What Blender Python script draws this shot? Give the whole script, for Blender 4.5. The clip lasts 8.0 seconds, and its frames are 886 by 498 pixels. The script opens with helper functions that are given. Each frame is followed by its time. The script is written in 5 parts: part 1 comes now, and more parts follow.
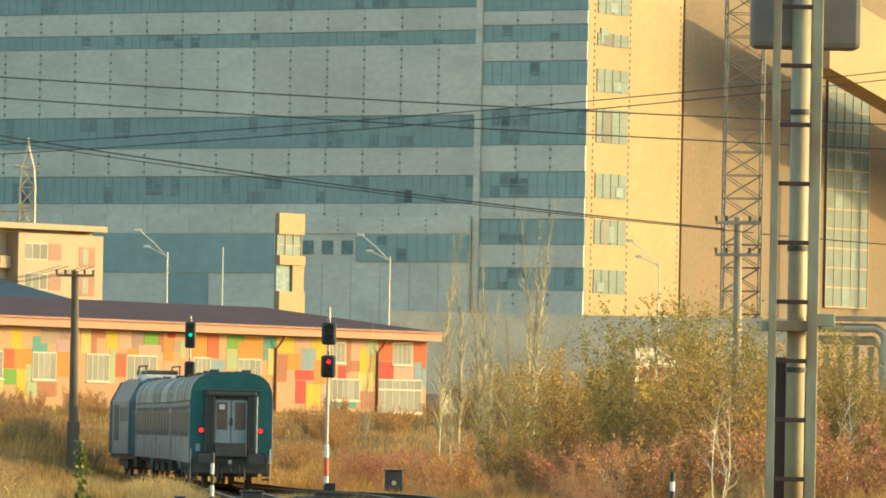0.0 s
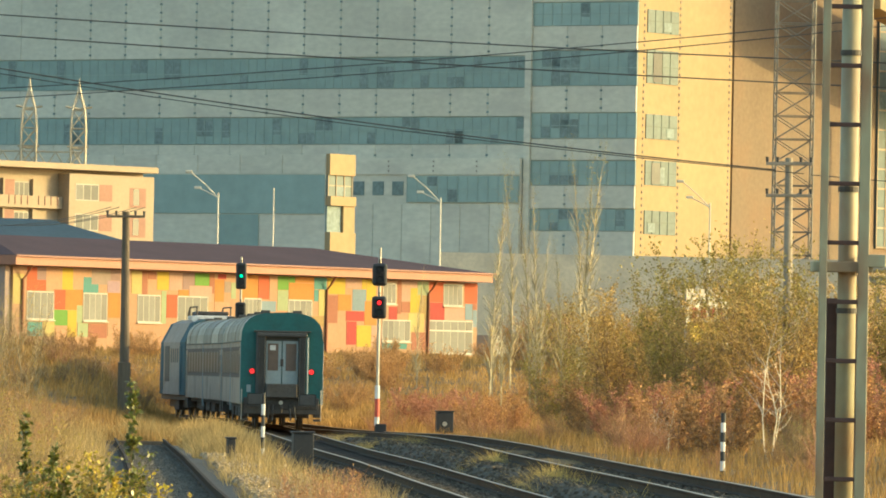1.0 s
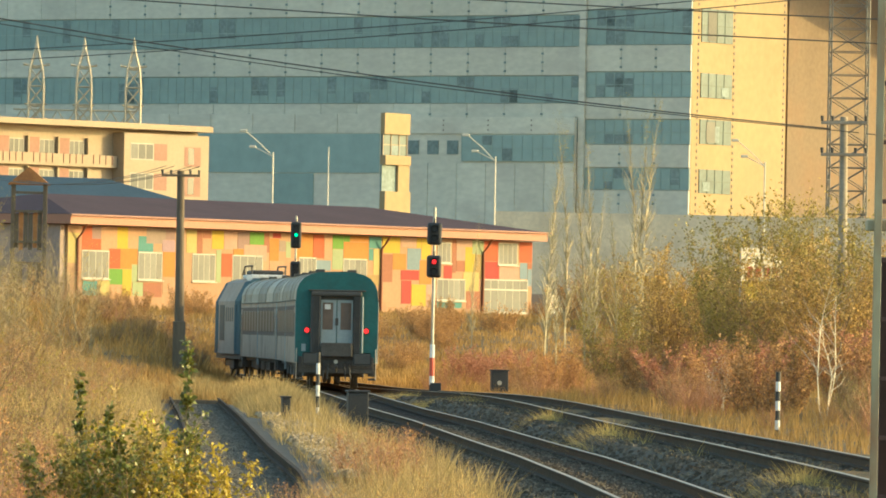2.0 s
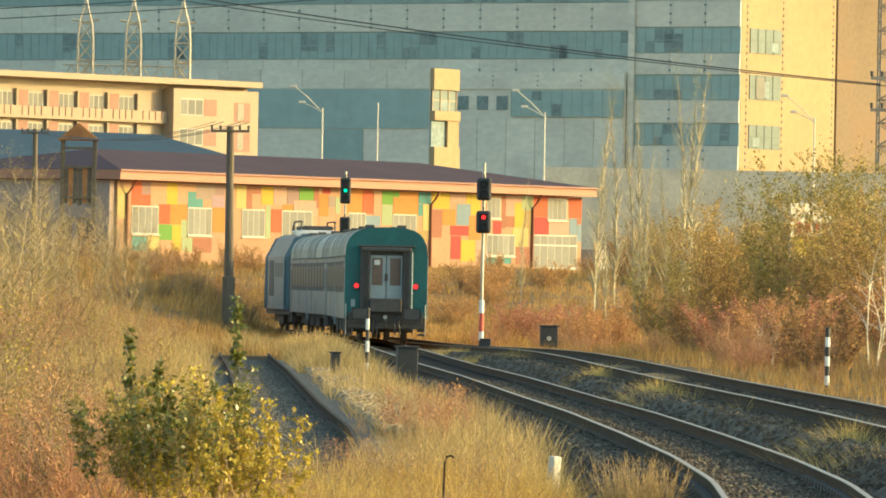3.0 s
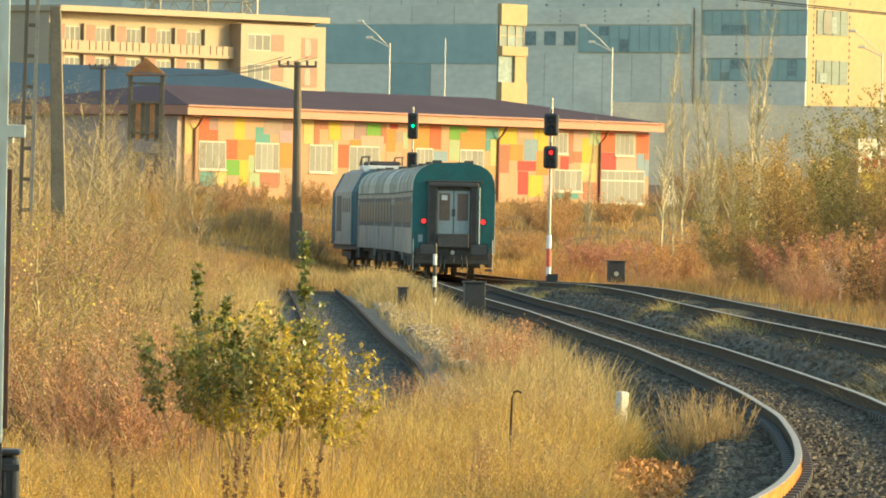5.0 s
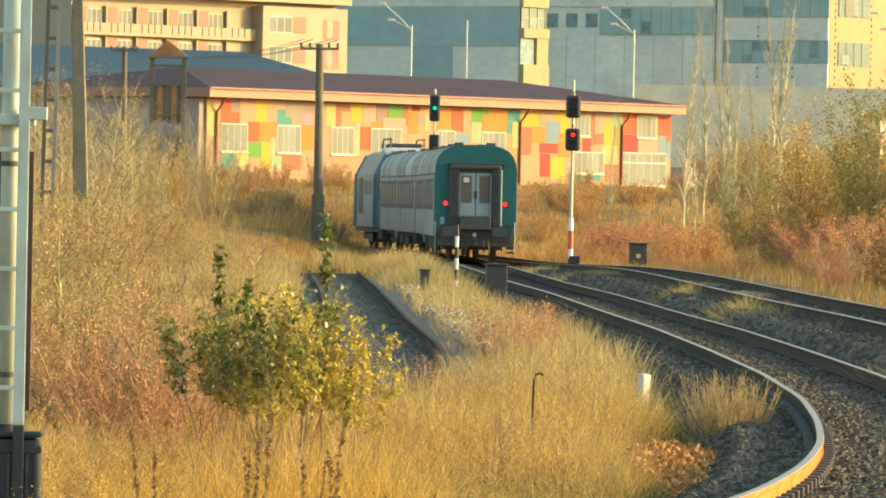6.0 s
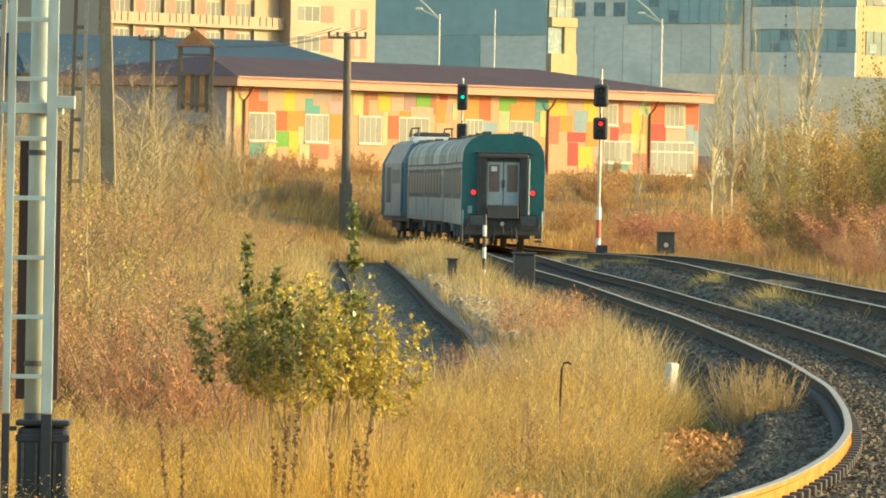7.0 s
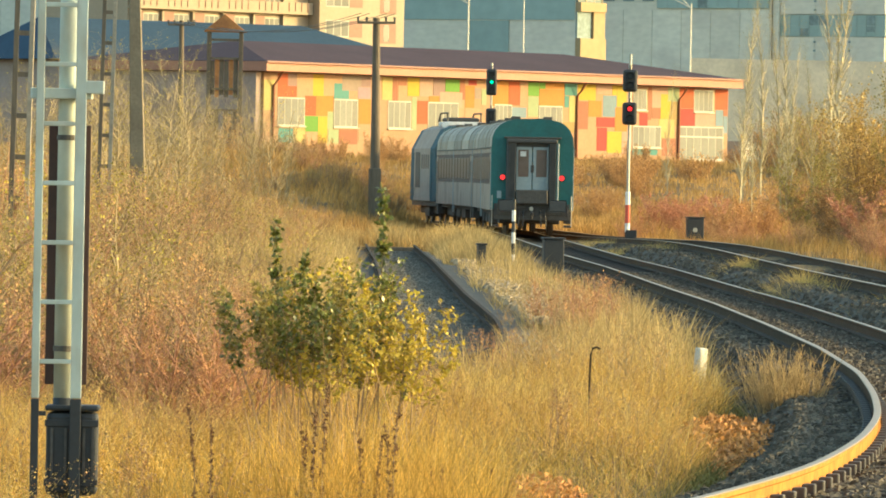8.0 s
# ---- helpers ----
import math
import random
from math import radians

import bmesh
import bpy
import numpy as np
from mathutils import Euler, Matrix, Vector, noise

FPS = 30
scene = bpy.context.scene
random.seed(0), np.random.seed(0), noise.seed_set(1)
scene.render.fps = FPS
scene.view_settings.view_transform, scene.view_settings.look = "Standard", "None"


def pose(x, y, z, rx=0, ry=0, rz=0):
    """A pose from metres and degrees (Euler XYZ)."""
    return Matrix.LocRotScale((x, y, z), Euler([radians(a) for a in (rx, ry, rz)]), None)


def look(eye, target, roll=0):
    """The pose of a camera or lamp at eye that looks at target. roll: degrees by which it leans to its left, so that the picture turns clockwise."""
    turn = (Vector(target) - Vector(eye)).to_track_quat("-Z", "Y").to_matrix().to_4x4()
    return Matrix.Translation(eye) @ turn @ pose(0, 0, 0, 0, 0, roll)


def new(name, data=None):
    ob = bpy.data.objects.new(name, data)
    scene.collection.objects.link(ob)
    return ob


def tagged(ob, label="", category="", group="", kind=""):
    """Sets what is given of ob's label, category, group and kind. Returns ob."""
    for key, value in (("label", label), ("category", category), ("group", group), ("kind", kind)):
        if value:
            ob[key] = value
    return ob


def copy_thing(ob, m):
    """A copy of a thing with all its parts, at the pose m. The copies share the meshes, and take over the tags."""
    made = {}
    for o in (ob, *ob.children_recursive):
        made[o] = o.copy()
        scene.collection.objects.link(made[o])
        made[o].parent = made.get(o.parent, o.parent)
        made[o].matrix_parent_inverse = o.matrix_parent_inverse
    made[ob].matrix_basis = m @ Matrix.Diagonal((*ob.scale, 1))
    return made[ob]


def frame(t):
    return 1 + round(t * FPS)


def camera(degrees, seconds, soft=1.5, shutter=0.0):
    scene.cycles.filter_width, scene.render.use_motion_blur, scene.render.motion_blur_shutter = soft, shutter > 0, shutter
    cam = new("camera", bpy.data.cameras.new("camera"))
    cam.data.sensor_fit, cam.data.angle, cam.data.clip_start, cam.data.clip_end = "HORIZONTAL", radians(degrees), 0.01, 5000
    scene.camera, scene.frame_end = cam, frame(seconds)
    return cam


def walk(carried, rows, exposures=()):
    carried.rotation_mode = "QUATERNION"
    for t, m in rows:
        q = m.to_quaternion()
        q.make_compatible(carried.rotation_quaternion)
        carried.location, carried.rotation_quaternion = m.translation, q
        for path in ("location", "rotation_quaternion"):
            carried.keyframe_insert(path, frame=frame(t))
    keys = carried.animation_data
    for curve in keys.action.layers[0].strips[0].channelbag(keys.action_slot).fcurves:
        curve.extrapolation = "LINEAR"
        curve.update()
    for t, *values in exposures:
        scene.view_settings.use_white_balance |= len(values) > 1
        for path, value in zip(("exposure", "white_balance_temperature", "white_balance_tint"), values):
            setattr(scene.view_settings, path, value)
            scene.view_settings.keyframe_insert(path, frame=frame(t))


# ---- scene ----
import itertools

# ---------- camera: a long lens on a tripod, panning and tilting ----------
cam = camera(7.178, 8.0, soft=1.8)
EYE = 2.1
ROLL = -1.1
ROWS = [
    (0.0, -2.1526, 1.4874), (0.5, -1.975, 1.1999), (1.0, -1.7407, 1.0007), (1.5, -1.5054, 0.8472), (2.0, -1.296, 0.6598), (2.2, -1.2128, 0.578),
    (3.3, -0.8098, 0.2035), (3.5, -0.7696, 0.15), (4.0, -0.6667, 0.0174), (4.5, -0.5134, -0.1185), (4.7, -0.4412, -0.1749),
    (5.8, -0.195, -0.3644), (6.0, -0.1703, -0.391), (6.5, -0.0702, -0.4342), (7.0, 0.0549, -0.4847), (7.5, 0.1798, -0.5444), (8.0, 0.2908, -0.6107),
]
walk(cam, [(t, pose(0, 0, EYE, 90 + pitch, ROLL, yaw)) for t, yaw, pitch in ROWS],
     exposures=[(0.0, 1.41, 6300, -6), (4.0, 1.56, 6300, -6), (8.0, 1.66, 6300, -6)])

# ---------- light: low warm sun from the right, clear sky ----------
SUN_EL, SUN_AZ = 15.0, 87.0          # azimuth clockwise from +y
world = bpy.data.worlds.new("sky")
scene.world = world
world.use_nodes = True
wt = world.node_tree
sky = wt.nodes.new("ShaderNodeTexSky")
sky.sky_type, sky.sun_disc = "NISHITA", False
sky.sun_elevation, sky.sun_rotation = radians(SUN_EL), radians(SUN_AZ)
sky.air_density, sky.dust_density, sky.ozone_density = 1.1, 2.5, 1.3
wt.links.new(sky.outputs[0], wt.nodes["Background"].inputs[0])
wt.nodes["Background"].inputs[1].default_value = 0.15
sun_data = bpy.data.lights.new("sun", "SUN")
sun_data.energy, sun_data.angle, sun_data.color = 2.2, radians(0.6), (1.0, 0.67, 0.30)
sun = new("sun", sun_data)
el, az = radians(SUN_EL), radians(SUN_AZ)
sun.matrix_world = look((math.sin(az) * math.cos(el) * 100, math.cos(az) * math.cos(el) * 100, math.sin(el) * 100), (0, 0, 0))


# ---------- materials ----------
def mat(name, col, rough=0.7, metal=0.0, var=0.15, scale=2.0, fine=30.0, bump=0.1, emit=0.0, stain=None, island=0.0, obj=0.0, trans=0.0, stretch=(1, 1, 1), spec=0.5):
    m = bpy.data.materials.new(name)
    m.use_nodes = True
    t = m.node_tree
    n, l = t.nodes, t.links
    b = n["Principled BSDF"]
    b.inputs["Roughness"].default_value, b.inputs["Metallic"].default_value = rough, metal
    b.inputs["Specular IOR Level"].default_value = spec
    co = n.new("ShaderNodeTexCoord")
    mp = n.new("ShaderNodeMapping")
    mp.inputs["Scale"].default_value = stretch
    l.new(co.outputs["Object"], mp.inputs[0])
    big, small = n.new("ShaderNodeTexNoise"), n.new("ShaderNodeTexNoise")
    for tex, s in ((big, scale), (small, fine)):
        tex.inputs["Scale"].default_value, tex.inputs["Detail"].default_value = s, 4.0
        l.new(mp.outputs[0], tex.inputs["Vector"])
    add = n.new("ShaderNodeMath")
    add.operation = "ADD"
    l.new(big.outputs["Fac"], add.inputs[0])
    l.new(small.outputs["Fac"], add.inputs[1])
    ramp = n.new("ShaderNodeMapRange")
    ramp.inputs["From Min"].default_value, ramp.inputs["From Max"].default_value = 0.7, 1.3
    ramp.inputs["To Min"].default_value, ramp.inputs["To Max"].default_value = 1 - var, 1 + var
    l.new(add.outputs[0], ramp.inputs[0])
    value = ramp.outputs[0]
    for on, kind, out in ((island, "ShaderNodeNewGeometry", "Random Per Island"), (obj, "ShaderNodeObjectInfo", "Random")):
        if on:
            src = n.new(kind)
            r2 = n.new("ShaderNodeMapRange")
            r2.inputs["To Min"].default_value, r2.inputs["To Max"].default_value = 1 - on, 1 + on
            l.new(src.outputs[out], r2.inputs[0])
            mul = n.new("ShaderNodeMath")
            mul.operation = "MULTIPLY"
            l.new(value, mul.inputs[0])
            l.new(r2.outputs[0], mul.inputs[1])
            value = mul.outputs[0]
    hsv = n.new("ShaderNodeHueSaturation")
    hsv.inputs["Color"].default_value = (*col, 1)
    l.new(value, hsv.inputs["Value"])
    colour = hsv.outputs[0]
    if stain:
        sc, amount, dirt = stain
        st = n.new("ShaderNodeTexNoise")
        st.inputs["Scale"].default_value, st.inputs["Detail"].default_value = sc, 6.0
        l.new(mp.outputs[0], st.inputs["Vector"])
        r3 = n.new("ShaderNodeMapRange")
        r3.inputs["From Min"].default_value, r3.inputs["From Max"].default_value, r3.inputs["To Max"].default_value = 0.48, 0.68, amount
        l.new(st.outputs["Fac"], r3.inputs[0])
        mix = n.new("ShaderNodeMix")
        mix.data_type = "RGBA"
        l.new(r3.outputs[0], mix.inputs[0])
        l.new(colour, mix.inputs[6])
        mix.inputs[7].default_value = (*dirt, 1)
        colour = mix.outputs[2]
    l.new(colour, b.inputs["Base Color"])
    if bump:
        bp = n.new("ShaderNodeBump")
        bp.inputs["Strength"].default_value, bp.inputs["Distance"].default_value = bump, 0.03
        l.new(small.outputs["Fac"], bp.inputs["Height"])
        l.new(bp.outputs[0], b.inputs["Normal"])
    if emit:
        b.inputs["Emission Color"].default_value, b.inputs["Emission Strength"].default_value = (*col, 1), emit
    if trans:
        tr = n.new("ShaderNodeBsdfTranslucent")
        mx = n.new("ShaderNodeMixShader")
        mx.inputs[0].default_value = trans
        l.new(colour, tr.inputs[0])
        l.new(b.outputs[0], mx.inputs[1])
        l.new(tr.outputs[0], mx.inputs[2])
        l.new(mx.outputs[0], n["Material Output"].inputs[0])
    return m


M = {}
M["soil"] = mat("dry_soil", (0.20, 0.13, 0.06), 0.95, var=0.35, scale=0.25, fine=6, bump=0.6, stain=(0.6, 0.7, (0.10, 0.08, 0.04)), spec=0.1)
M["grass"] = mat("dry_grass", (0.59, 0.35, 0.066), 0.75, var=0.45, scale=0.45, fine=3.0, bump=0, island=0.6, trans=0.35)
M["grass_pale"] = mat("pale_grass", (0.69, 0.475, 0.14), 0.75, var=0.25, scale=0.3, fine=2, bump=0, island=0.3, trans=0.35)
M["grass_brown"] = mat("brown_grass", (0.48, 0.275, 0.08), 0.8, var=0.4, scale=0.25, fine=1.2, bump=0, island=0.35, trans=0.3)
# golden grass further off, with haze put into a beiger colour
M["grass_soft"] = mat("hazed_gold_grass", (0.56, 0.385, 0.145), 0.8, var=0.4, scale=0.3, fine=1.5, bump=0, island=0.4, trans=0.35)
M["grass_tuft"] = mat("fluffy_tuft_grass", (0.50, 0.36, 0.16), 0.8, var=0.25, scale=1, fine=6, bump=0, island=0.3, trans=0.35)
M["twig"] = mat("twig_bark", (0.30, 0.195, 0.10), 0.85, var=0.25, scale=2, fine=20, bump=0)
M["twig_red"] = mat("red_twig_bark", (0.44, 0.22, 0.115), 0.8, var=0.25, scale=1, fine=9, bump=0)
M["twig_pale"] = mat("pale_twig_bark", (0.36, 0.265, 0.13), 0.8, var=0.2, scale=2, fine=14, bump=0)
M["birch"] = mat("pale_trunk_bark", (0.44, 0.365, 0.215), 0.8, var=0.3, scale=1.5, fine=9, bump=0.2)
M["birch_white"] = mat("white_birch_bark", (0.60, 0.52, 0.37), 0.8, var=0.25, scale=1.5, fine=9, bump=0.1)
M["leaf_green"] = mat("green_leaf", (0.16, 0.165, 0.032), 0.35, var=0.2, scale=2, fine=12, bump=0, island=0.5, trans=0.3)
M["leaf_yellow"] = mat("yellow_leaf", (0.48, 0.36, 0.042), 0.55, var=0.2, scale=2, fine=12, bump=0, island=0.4, trans=0.35)
M["leaf_brown"] = mat("brown_leaf", (0.49, 0.265, 0.09), 0.7, var=0.25, scale=2, fine=12, bump=0, island=0.45, trans=0.25)
M["leaf_olive"] = mat("olive_leaf", (0.33, 0.255, 0.058), 0.6, var=0.2, scale=2, fine=12, bump=0, island=0.45, trans=0.3)
M["leaf_gold"] = mat("golden_leaf", (0.46, 0.30, 0.085), 0.65, var=0.25, scale=2, fine=12, bump=0, island=0.45, trans=0.3)
M["leaf_red"] = mat("russet_leaf", (0.42, 0.185, 0.10), 0.7, var=0.2, scale=2, fine=12, bump=0, island=0.4, trans=0.25)
M["leaf_rust"] = mat("fallen_leaf", (0.50, 0.225, 0.06), 0.75, var=0.2, scale=3, fine=12, bump=0, island=0.5, trans=0.15)
M["gravel_pale"] = mat("pale_gravel", (0.36, 0.27, 0.16), 0.95, var=0.3, scale=1.0, fine=12, bump=0.5, island=0.4)
M["ballast"] = mat("ballast_stone", (0.125, 0.107, 0.08), 0.95, var=0.4, scale=1.2, fine=14, bump=0.9, island=0.4, spec=0.1)
# siding gravel, with the bank's shade put into its darker grey
M["gravel"] = mat("shaded_grey_gravel", (0.16, 0.145, 0.115), 0.95, var=0.25, scale=1.0, fine=12, bump=0.5, island=0.22, spec=0.15)
M["railtop"] = mat("worn_rail_steel", (0.30, 0.235, 0.16), 0.5, 0.3, var=0.1, scale=1, fine=20, bump=0)
# rail rust in two tones: shade is put into this dark one
M["railside"] = mat("rusty_shaded_rail_steel", (0.055, 0.038, 0.024), 0.75, 0.2, var=0.3, scale=1.5, fine=18, bump=0.3, spec=0.1)
# same rust, with sunlight put into its brighter orange
M["rail_sunlit"] = mat("sunlit_rail_rust", (0.44, 0.21, 0.05), 0.85, 0.0, var=0.22, scale=1.5, fine=14, bump=0.2, stain=(4, 0.5, (0.22, 0.10, 0.03)), spec=0.1)
M["sleeper"] = mat("tarred_sleeper", (0.05, 0.039, 0.028), 0.9, var=0.3, scale=2, fine=20, bump=0.4, obj=0.3, spec=0.1)
M["teal"] = mat("teal_coach_paint", (0.03, 0.125, 0.118), 0.42, var=0.14, scale=1.2, fine=9, bump=0.03, stain=(1.6, 0.35, (0.04, 0.07, 0.06)), spec=0.3)
# train side paints are lifted and warmed to imitate haze
M["coach_grey"] = mat("grey_coach_paint", (0.43, 0.335, 0.25), 0.8, var=0.12, scale=0.8, fine=6, bump=0.03, stain=(0.9, 0.4, (0.16, 0.13, 0.10)), spec=0.15)
M["coach_band"] = mat("brown_grey_window_band", (0.165, 0.12, 0.092), 0.75, var=0.12, scale=0.8, fine=6, bump=0.02, spec=0.2)
M["coach_roof"] = mat("dusty_silver_roof", (0.38, 0.325, 0.245), 0.65, var=0.2, scale=0.6, fine=5, bump=0.08, stain=(0.5, 0.5, (0.24, 0.18, 0.12)), obj=0.35, spec=0.25)
M["glass_dark"] = mat("dark_glass", (0.06, 0.052, 0.046), 0.5, var=0.05, scale=1, fine=3, bump=0, spec=0.4)
M["coach_window"] = mat("brown_tinted_glass", (0.11, 0.084, 0.068), 0.4, var=0.15, scale=0.6, fine=3, bump=0, spec=0.4)
# rubber and iron are lifted from black to imitate haze
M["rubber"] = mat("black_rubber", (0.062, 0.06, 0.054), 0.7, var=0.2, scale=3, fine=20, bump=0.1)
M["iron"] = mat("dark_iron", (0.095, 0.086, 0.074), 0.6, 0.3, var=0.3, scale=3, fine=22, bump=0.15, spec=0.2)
M["door_blue"] = mat("pale_blue_door_paint", (0.30, 0.34, 0.33), 0.5, var=0.1, scale=2, fine=12, bump=0.02, spec=0.3)
M["loco_blue"] = mat("blue_locomotive_paint", (0.07, 0.115, 0.125), 0.8, var=0.12, scale=1, fine=8, bump=0.02, spec=0.15)
M["loco_grey"] = mat("pale_locomotive_paint", (0.41, 0.325, 0.25), 0.8, var=0.12, scale=1, fine=8, bump=0.02, spec=0.12)
M["red_lamp"] = mat("red_lamp_glow", (0.9, 0.015, 0.02), 0.3, var=0, bump=0, emit=0.75)
M["green_lamp"] = mat("green_lamp_glow", (0.01, 0.75, 0.28), 0.3, var=0, bump=0, emit=1.0)
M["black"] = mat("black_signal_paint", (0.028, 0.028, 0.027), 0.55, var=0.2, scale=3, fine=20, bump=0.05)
M["white"] = mat("white_enamel", (0.72, 0.70, 0.64), 0.5, var=0.12, scale=3, fine=20, bump=0.03, stain=(6, 0.4, (0.4, 0.3, 0.2)))
M["red"] = mat("red_enamel", (0.55, 0.09, 0.05), 0.5, var=0.12, scale=3, fine=20, bump=0.03)
M["mast"] = mat("pale_mast_paint", (0.50, 0.53, 0.44), 0.6, var=0.12, scale=1.6, fine=12, bump=0.05, stain=(3.5, 0.45, (0.34, 0.24, 0.12)), stretch=(1, 1, 0.5))
M["mast_rusty"] = mat("rust_streaked_mast_paint", (0.36, 0.33, 0.20), 0.6, var=0.16, scale=1.6, fine=12, bump=0.05, stain=(2.6, 0.85, (0.25, 0.10, 0.035)), stretch=(1, 1, 0.4))
M["leaf_dock"] = mat("dark_seed_head", (0.16, 0.075, 0.03), 0.8, var=0.25, scale=3, fine=14, bump=0, island=0.4, trans=0.1)
M["grass_green"] = mat("low_green_weed", (0.20, 0.17, 0.045), 0.75, var=0.35, scale=0.8, fine=4, bump=0, island=0.45, trans=0.3)
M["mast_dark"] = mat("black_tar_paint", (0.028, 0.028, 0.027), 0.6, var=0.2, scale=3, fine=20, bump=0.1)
M["board"] = mat("dark_brown_board", (0.07, 0.032, 0.022), 0.6, var=0.2, scale=2, fine=18, bump=0.05)
# far wall concrete, paler and warmer in place of haze
M["concrete_pale"] = mat("pale_concrete_panels", (0.66, 0.55, 0.38), 0.9, var=0.15, scale=0.3, fine=3, bump=0.15, stain=(0.4, 0.4, (0.38, 0.33, 0.25)))
M["concrete"] = mat("weathered_concrete", (0.34, 0.29, 0.21), 0.9, var=0.2, scale=1.0, fine=14, bump=0.25, stain=(1.2, 0.5, (0.18, 0.14, 0.09)))
M["pole_concrete"] = mat("brown_weathered_concrete", (0.22, 0.175, 0.11), 0.9, var=0.2, scale=1.0, fine=14, bump=0.25, stain=(1.2, 0.5, (0.14, 0.10, 0.06)))
M["wood"] = mat("grey_pole_wood", (0.15, 0.115, 0.075), 0.9, var=0.25, scale=1.5, fine=18, bump=0.3, stretch=(1, 1, 0.15))
M["rust"] = mat("rusty_sheet", (0.42, 0.18, 0.055), 0.85, var=0.25, scale=1.2, fine=10, bump=0.2, stain=(1.5, 0.6, (0.22, 0.09, 0.04)))
M["steel"] = mat("galvanised_steel", (0.45, 0.42, 0.34), 0.5, 0.3, var=0.15, scale=1, fine=8, bump=0.03)
M["tower_steel"] = mat("dull_tower_steel", (0.20, 0.18, 0.14), 0.7, 0.1, var=0.15, scale=0.5, fine=4, bump=0)
M["pylon_steel"] = mat("aged_pylon_steel", (0.50, 0.43, 0.30), 0.7, 0.1, var=0.15, scale=0.5, fine=4, bump=0)
M["stone_pale"] = mat("pale_marker_stone", (0.60, 0.54, 0.42), 0.85, var=0.15, scale=4, fine=30, bump=0.3)
M["wire"] = mat("dark_cable", (0.06, 0.06, 0.055), 0.6, var=0.1, bump=0)
# distance haze is put into the pale hall panel and pane colours
M["panel_grey"] = mat("grey_concrete_panel", (0.62, 0.585, 0.47), 0.9, var=0.12, scale=0.06, fine=0.8, bump=0.1, stain=(0.12, 0.45, (0.42, 0.385, 0.33)), obj=0.06, stretch=(1, 1, 2.0), spec=0.1)
# teal tone of the glazing stands in for haze
M["hall_glass"] = mat("hazed_teal_glazing", (0.29, 0.375, 0.335), 0.5, var=0.12, scale=0.08, fine=0.6, bump=0, obj=0.12, spec=0.3)
M["hall_mullion"] = mat("grey_green_mullion", (0.30, 0.37, 0.33), 0.8, var=0.1, scale=0.3, fine=2, bump=0)
M["stair_bar"] = mat("dark_stair_bar", (0.09, 0.12, 0.10), 0.7, var=0.1, scale=0.3, fine=2, bump=0)
M["hall_hole"] = mat("broken_pane_dark", (0.20, 0.25, 0.23), 0.8, var=0.3, scale=0.3, fine=2, bump=0)
M["tower_wall"] = mat("ochre_panel", (0.353, 0.258, 0.133), 0.9, var=0.10, scale=0.08, fine=1.0, bump=0.1, stain=(0.15, 0.35, (0.36, 0.24, 0.13)))
M["brick"] = mat("orange_brick_wall", (0.20, 0.145, 0.088), 0.9, var=0.16, scale=0.1, fine=1.5, bump=0.15, stain=(0.1, 0.45, (0.21, 0.115, 0.055)))
M["stair_glass"] = mat("dusty_stair_glazing", (0.07, 0.11, 0.10), 0.35, var=0.25, scale=0.3, fine=1.5, bump=0)
M["lamp_paint"] = mat("pale_lamp_paint", (0.66, 0.60, 0.46), 0.5, var=0.1, scale=1, fine=8, bump=0)
M["joint"] = mat("joint_mortar", (0.24, 0.20, 0.16), 0.95, var=0.2, scale=0.3, fine=3, bump=0)
M["cream"] = mat("cream_render", (0.370, 0.288, 0.189), 0.9, var=0.08, scale=0.2, fine=3, bump=0.08, stain=(0.3, 0.3, (0.36, 0.27, 0.17)))
M["pink"] = mat("pink_render", (0.310, 0.172, 0.120), 0.9, var=0.1, scale=0.3, fine=3, bump=0.05)
M["pane"] = mat("pale_curtained_pane", (0.15, 0.145, 0.115), 0.7, var=0.12, scale=0.8, fine=4, bump=0, obj=0.2)
M["pane_dark"] = mat("dark_window_pane", (0.055, 0.06, 0.06), 0.25, var=0.1, scale=0.8, fine=4, bump=0)
M["frame_white"] = mat("white_window_frame", (0.396, 0.361, 0.284), 0.5, var=0.06, scale=1, fine=8, bump=0)
M["roof_brown"] = mat("brown_sheet_roof", (0.065, 0.042, 0.044), 0.75, var=0.14, scale=0.3, fine=3, bump=0.1, spec=0.1)
M["roof_blue"] = mat("blue_sheet_roof", (0.035, 0.06, 0.085), 0.6, var=0.14, scale=0.3, fine=3, bump=0.1, spec=0.15)
M["fascia"] = mat("salmon_fascia", (0.361, 0.163, 0.095), 0.7, var=0.08, scale=0.3, fine=3, bump=0.03)
M["mural_base"] = mat("peach_render", (0.327, 0.189, 0.103), 0.9, var=0.1, scale=0.3, fine=3, bump=0.05)
M["wing_wall"] = mat("mauve_render", (0.34, 0.26, 0.22), 0.9, var=0.15, scale=0.3, fine=3, bump=0.05, spec=0.1)
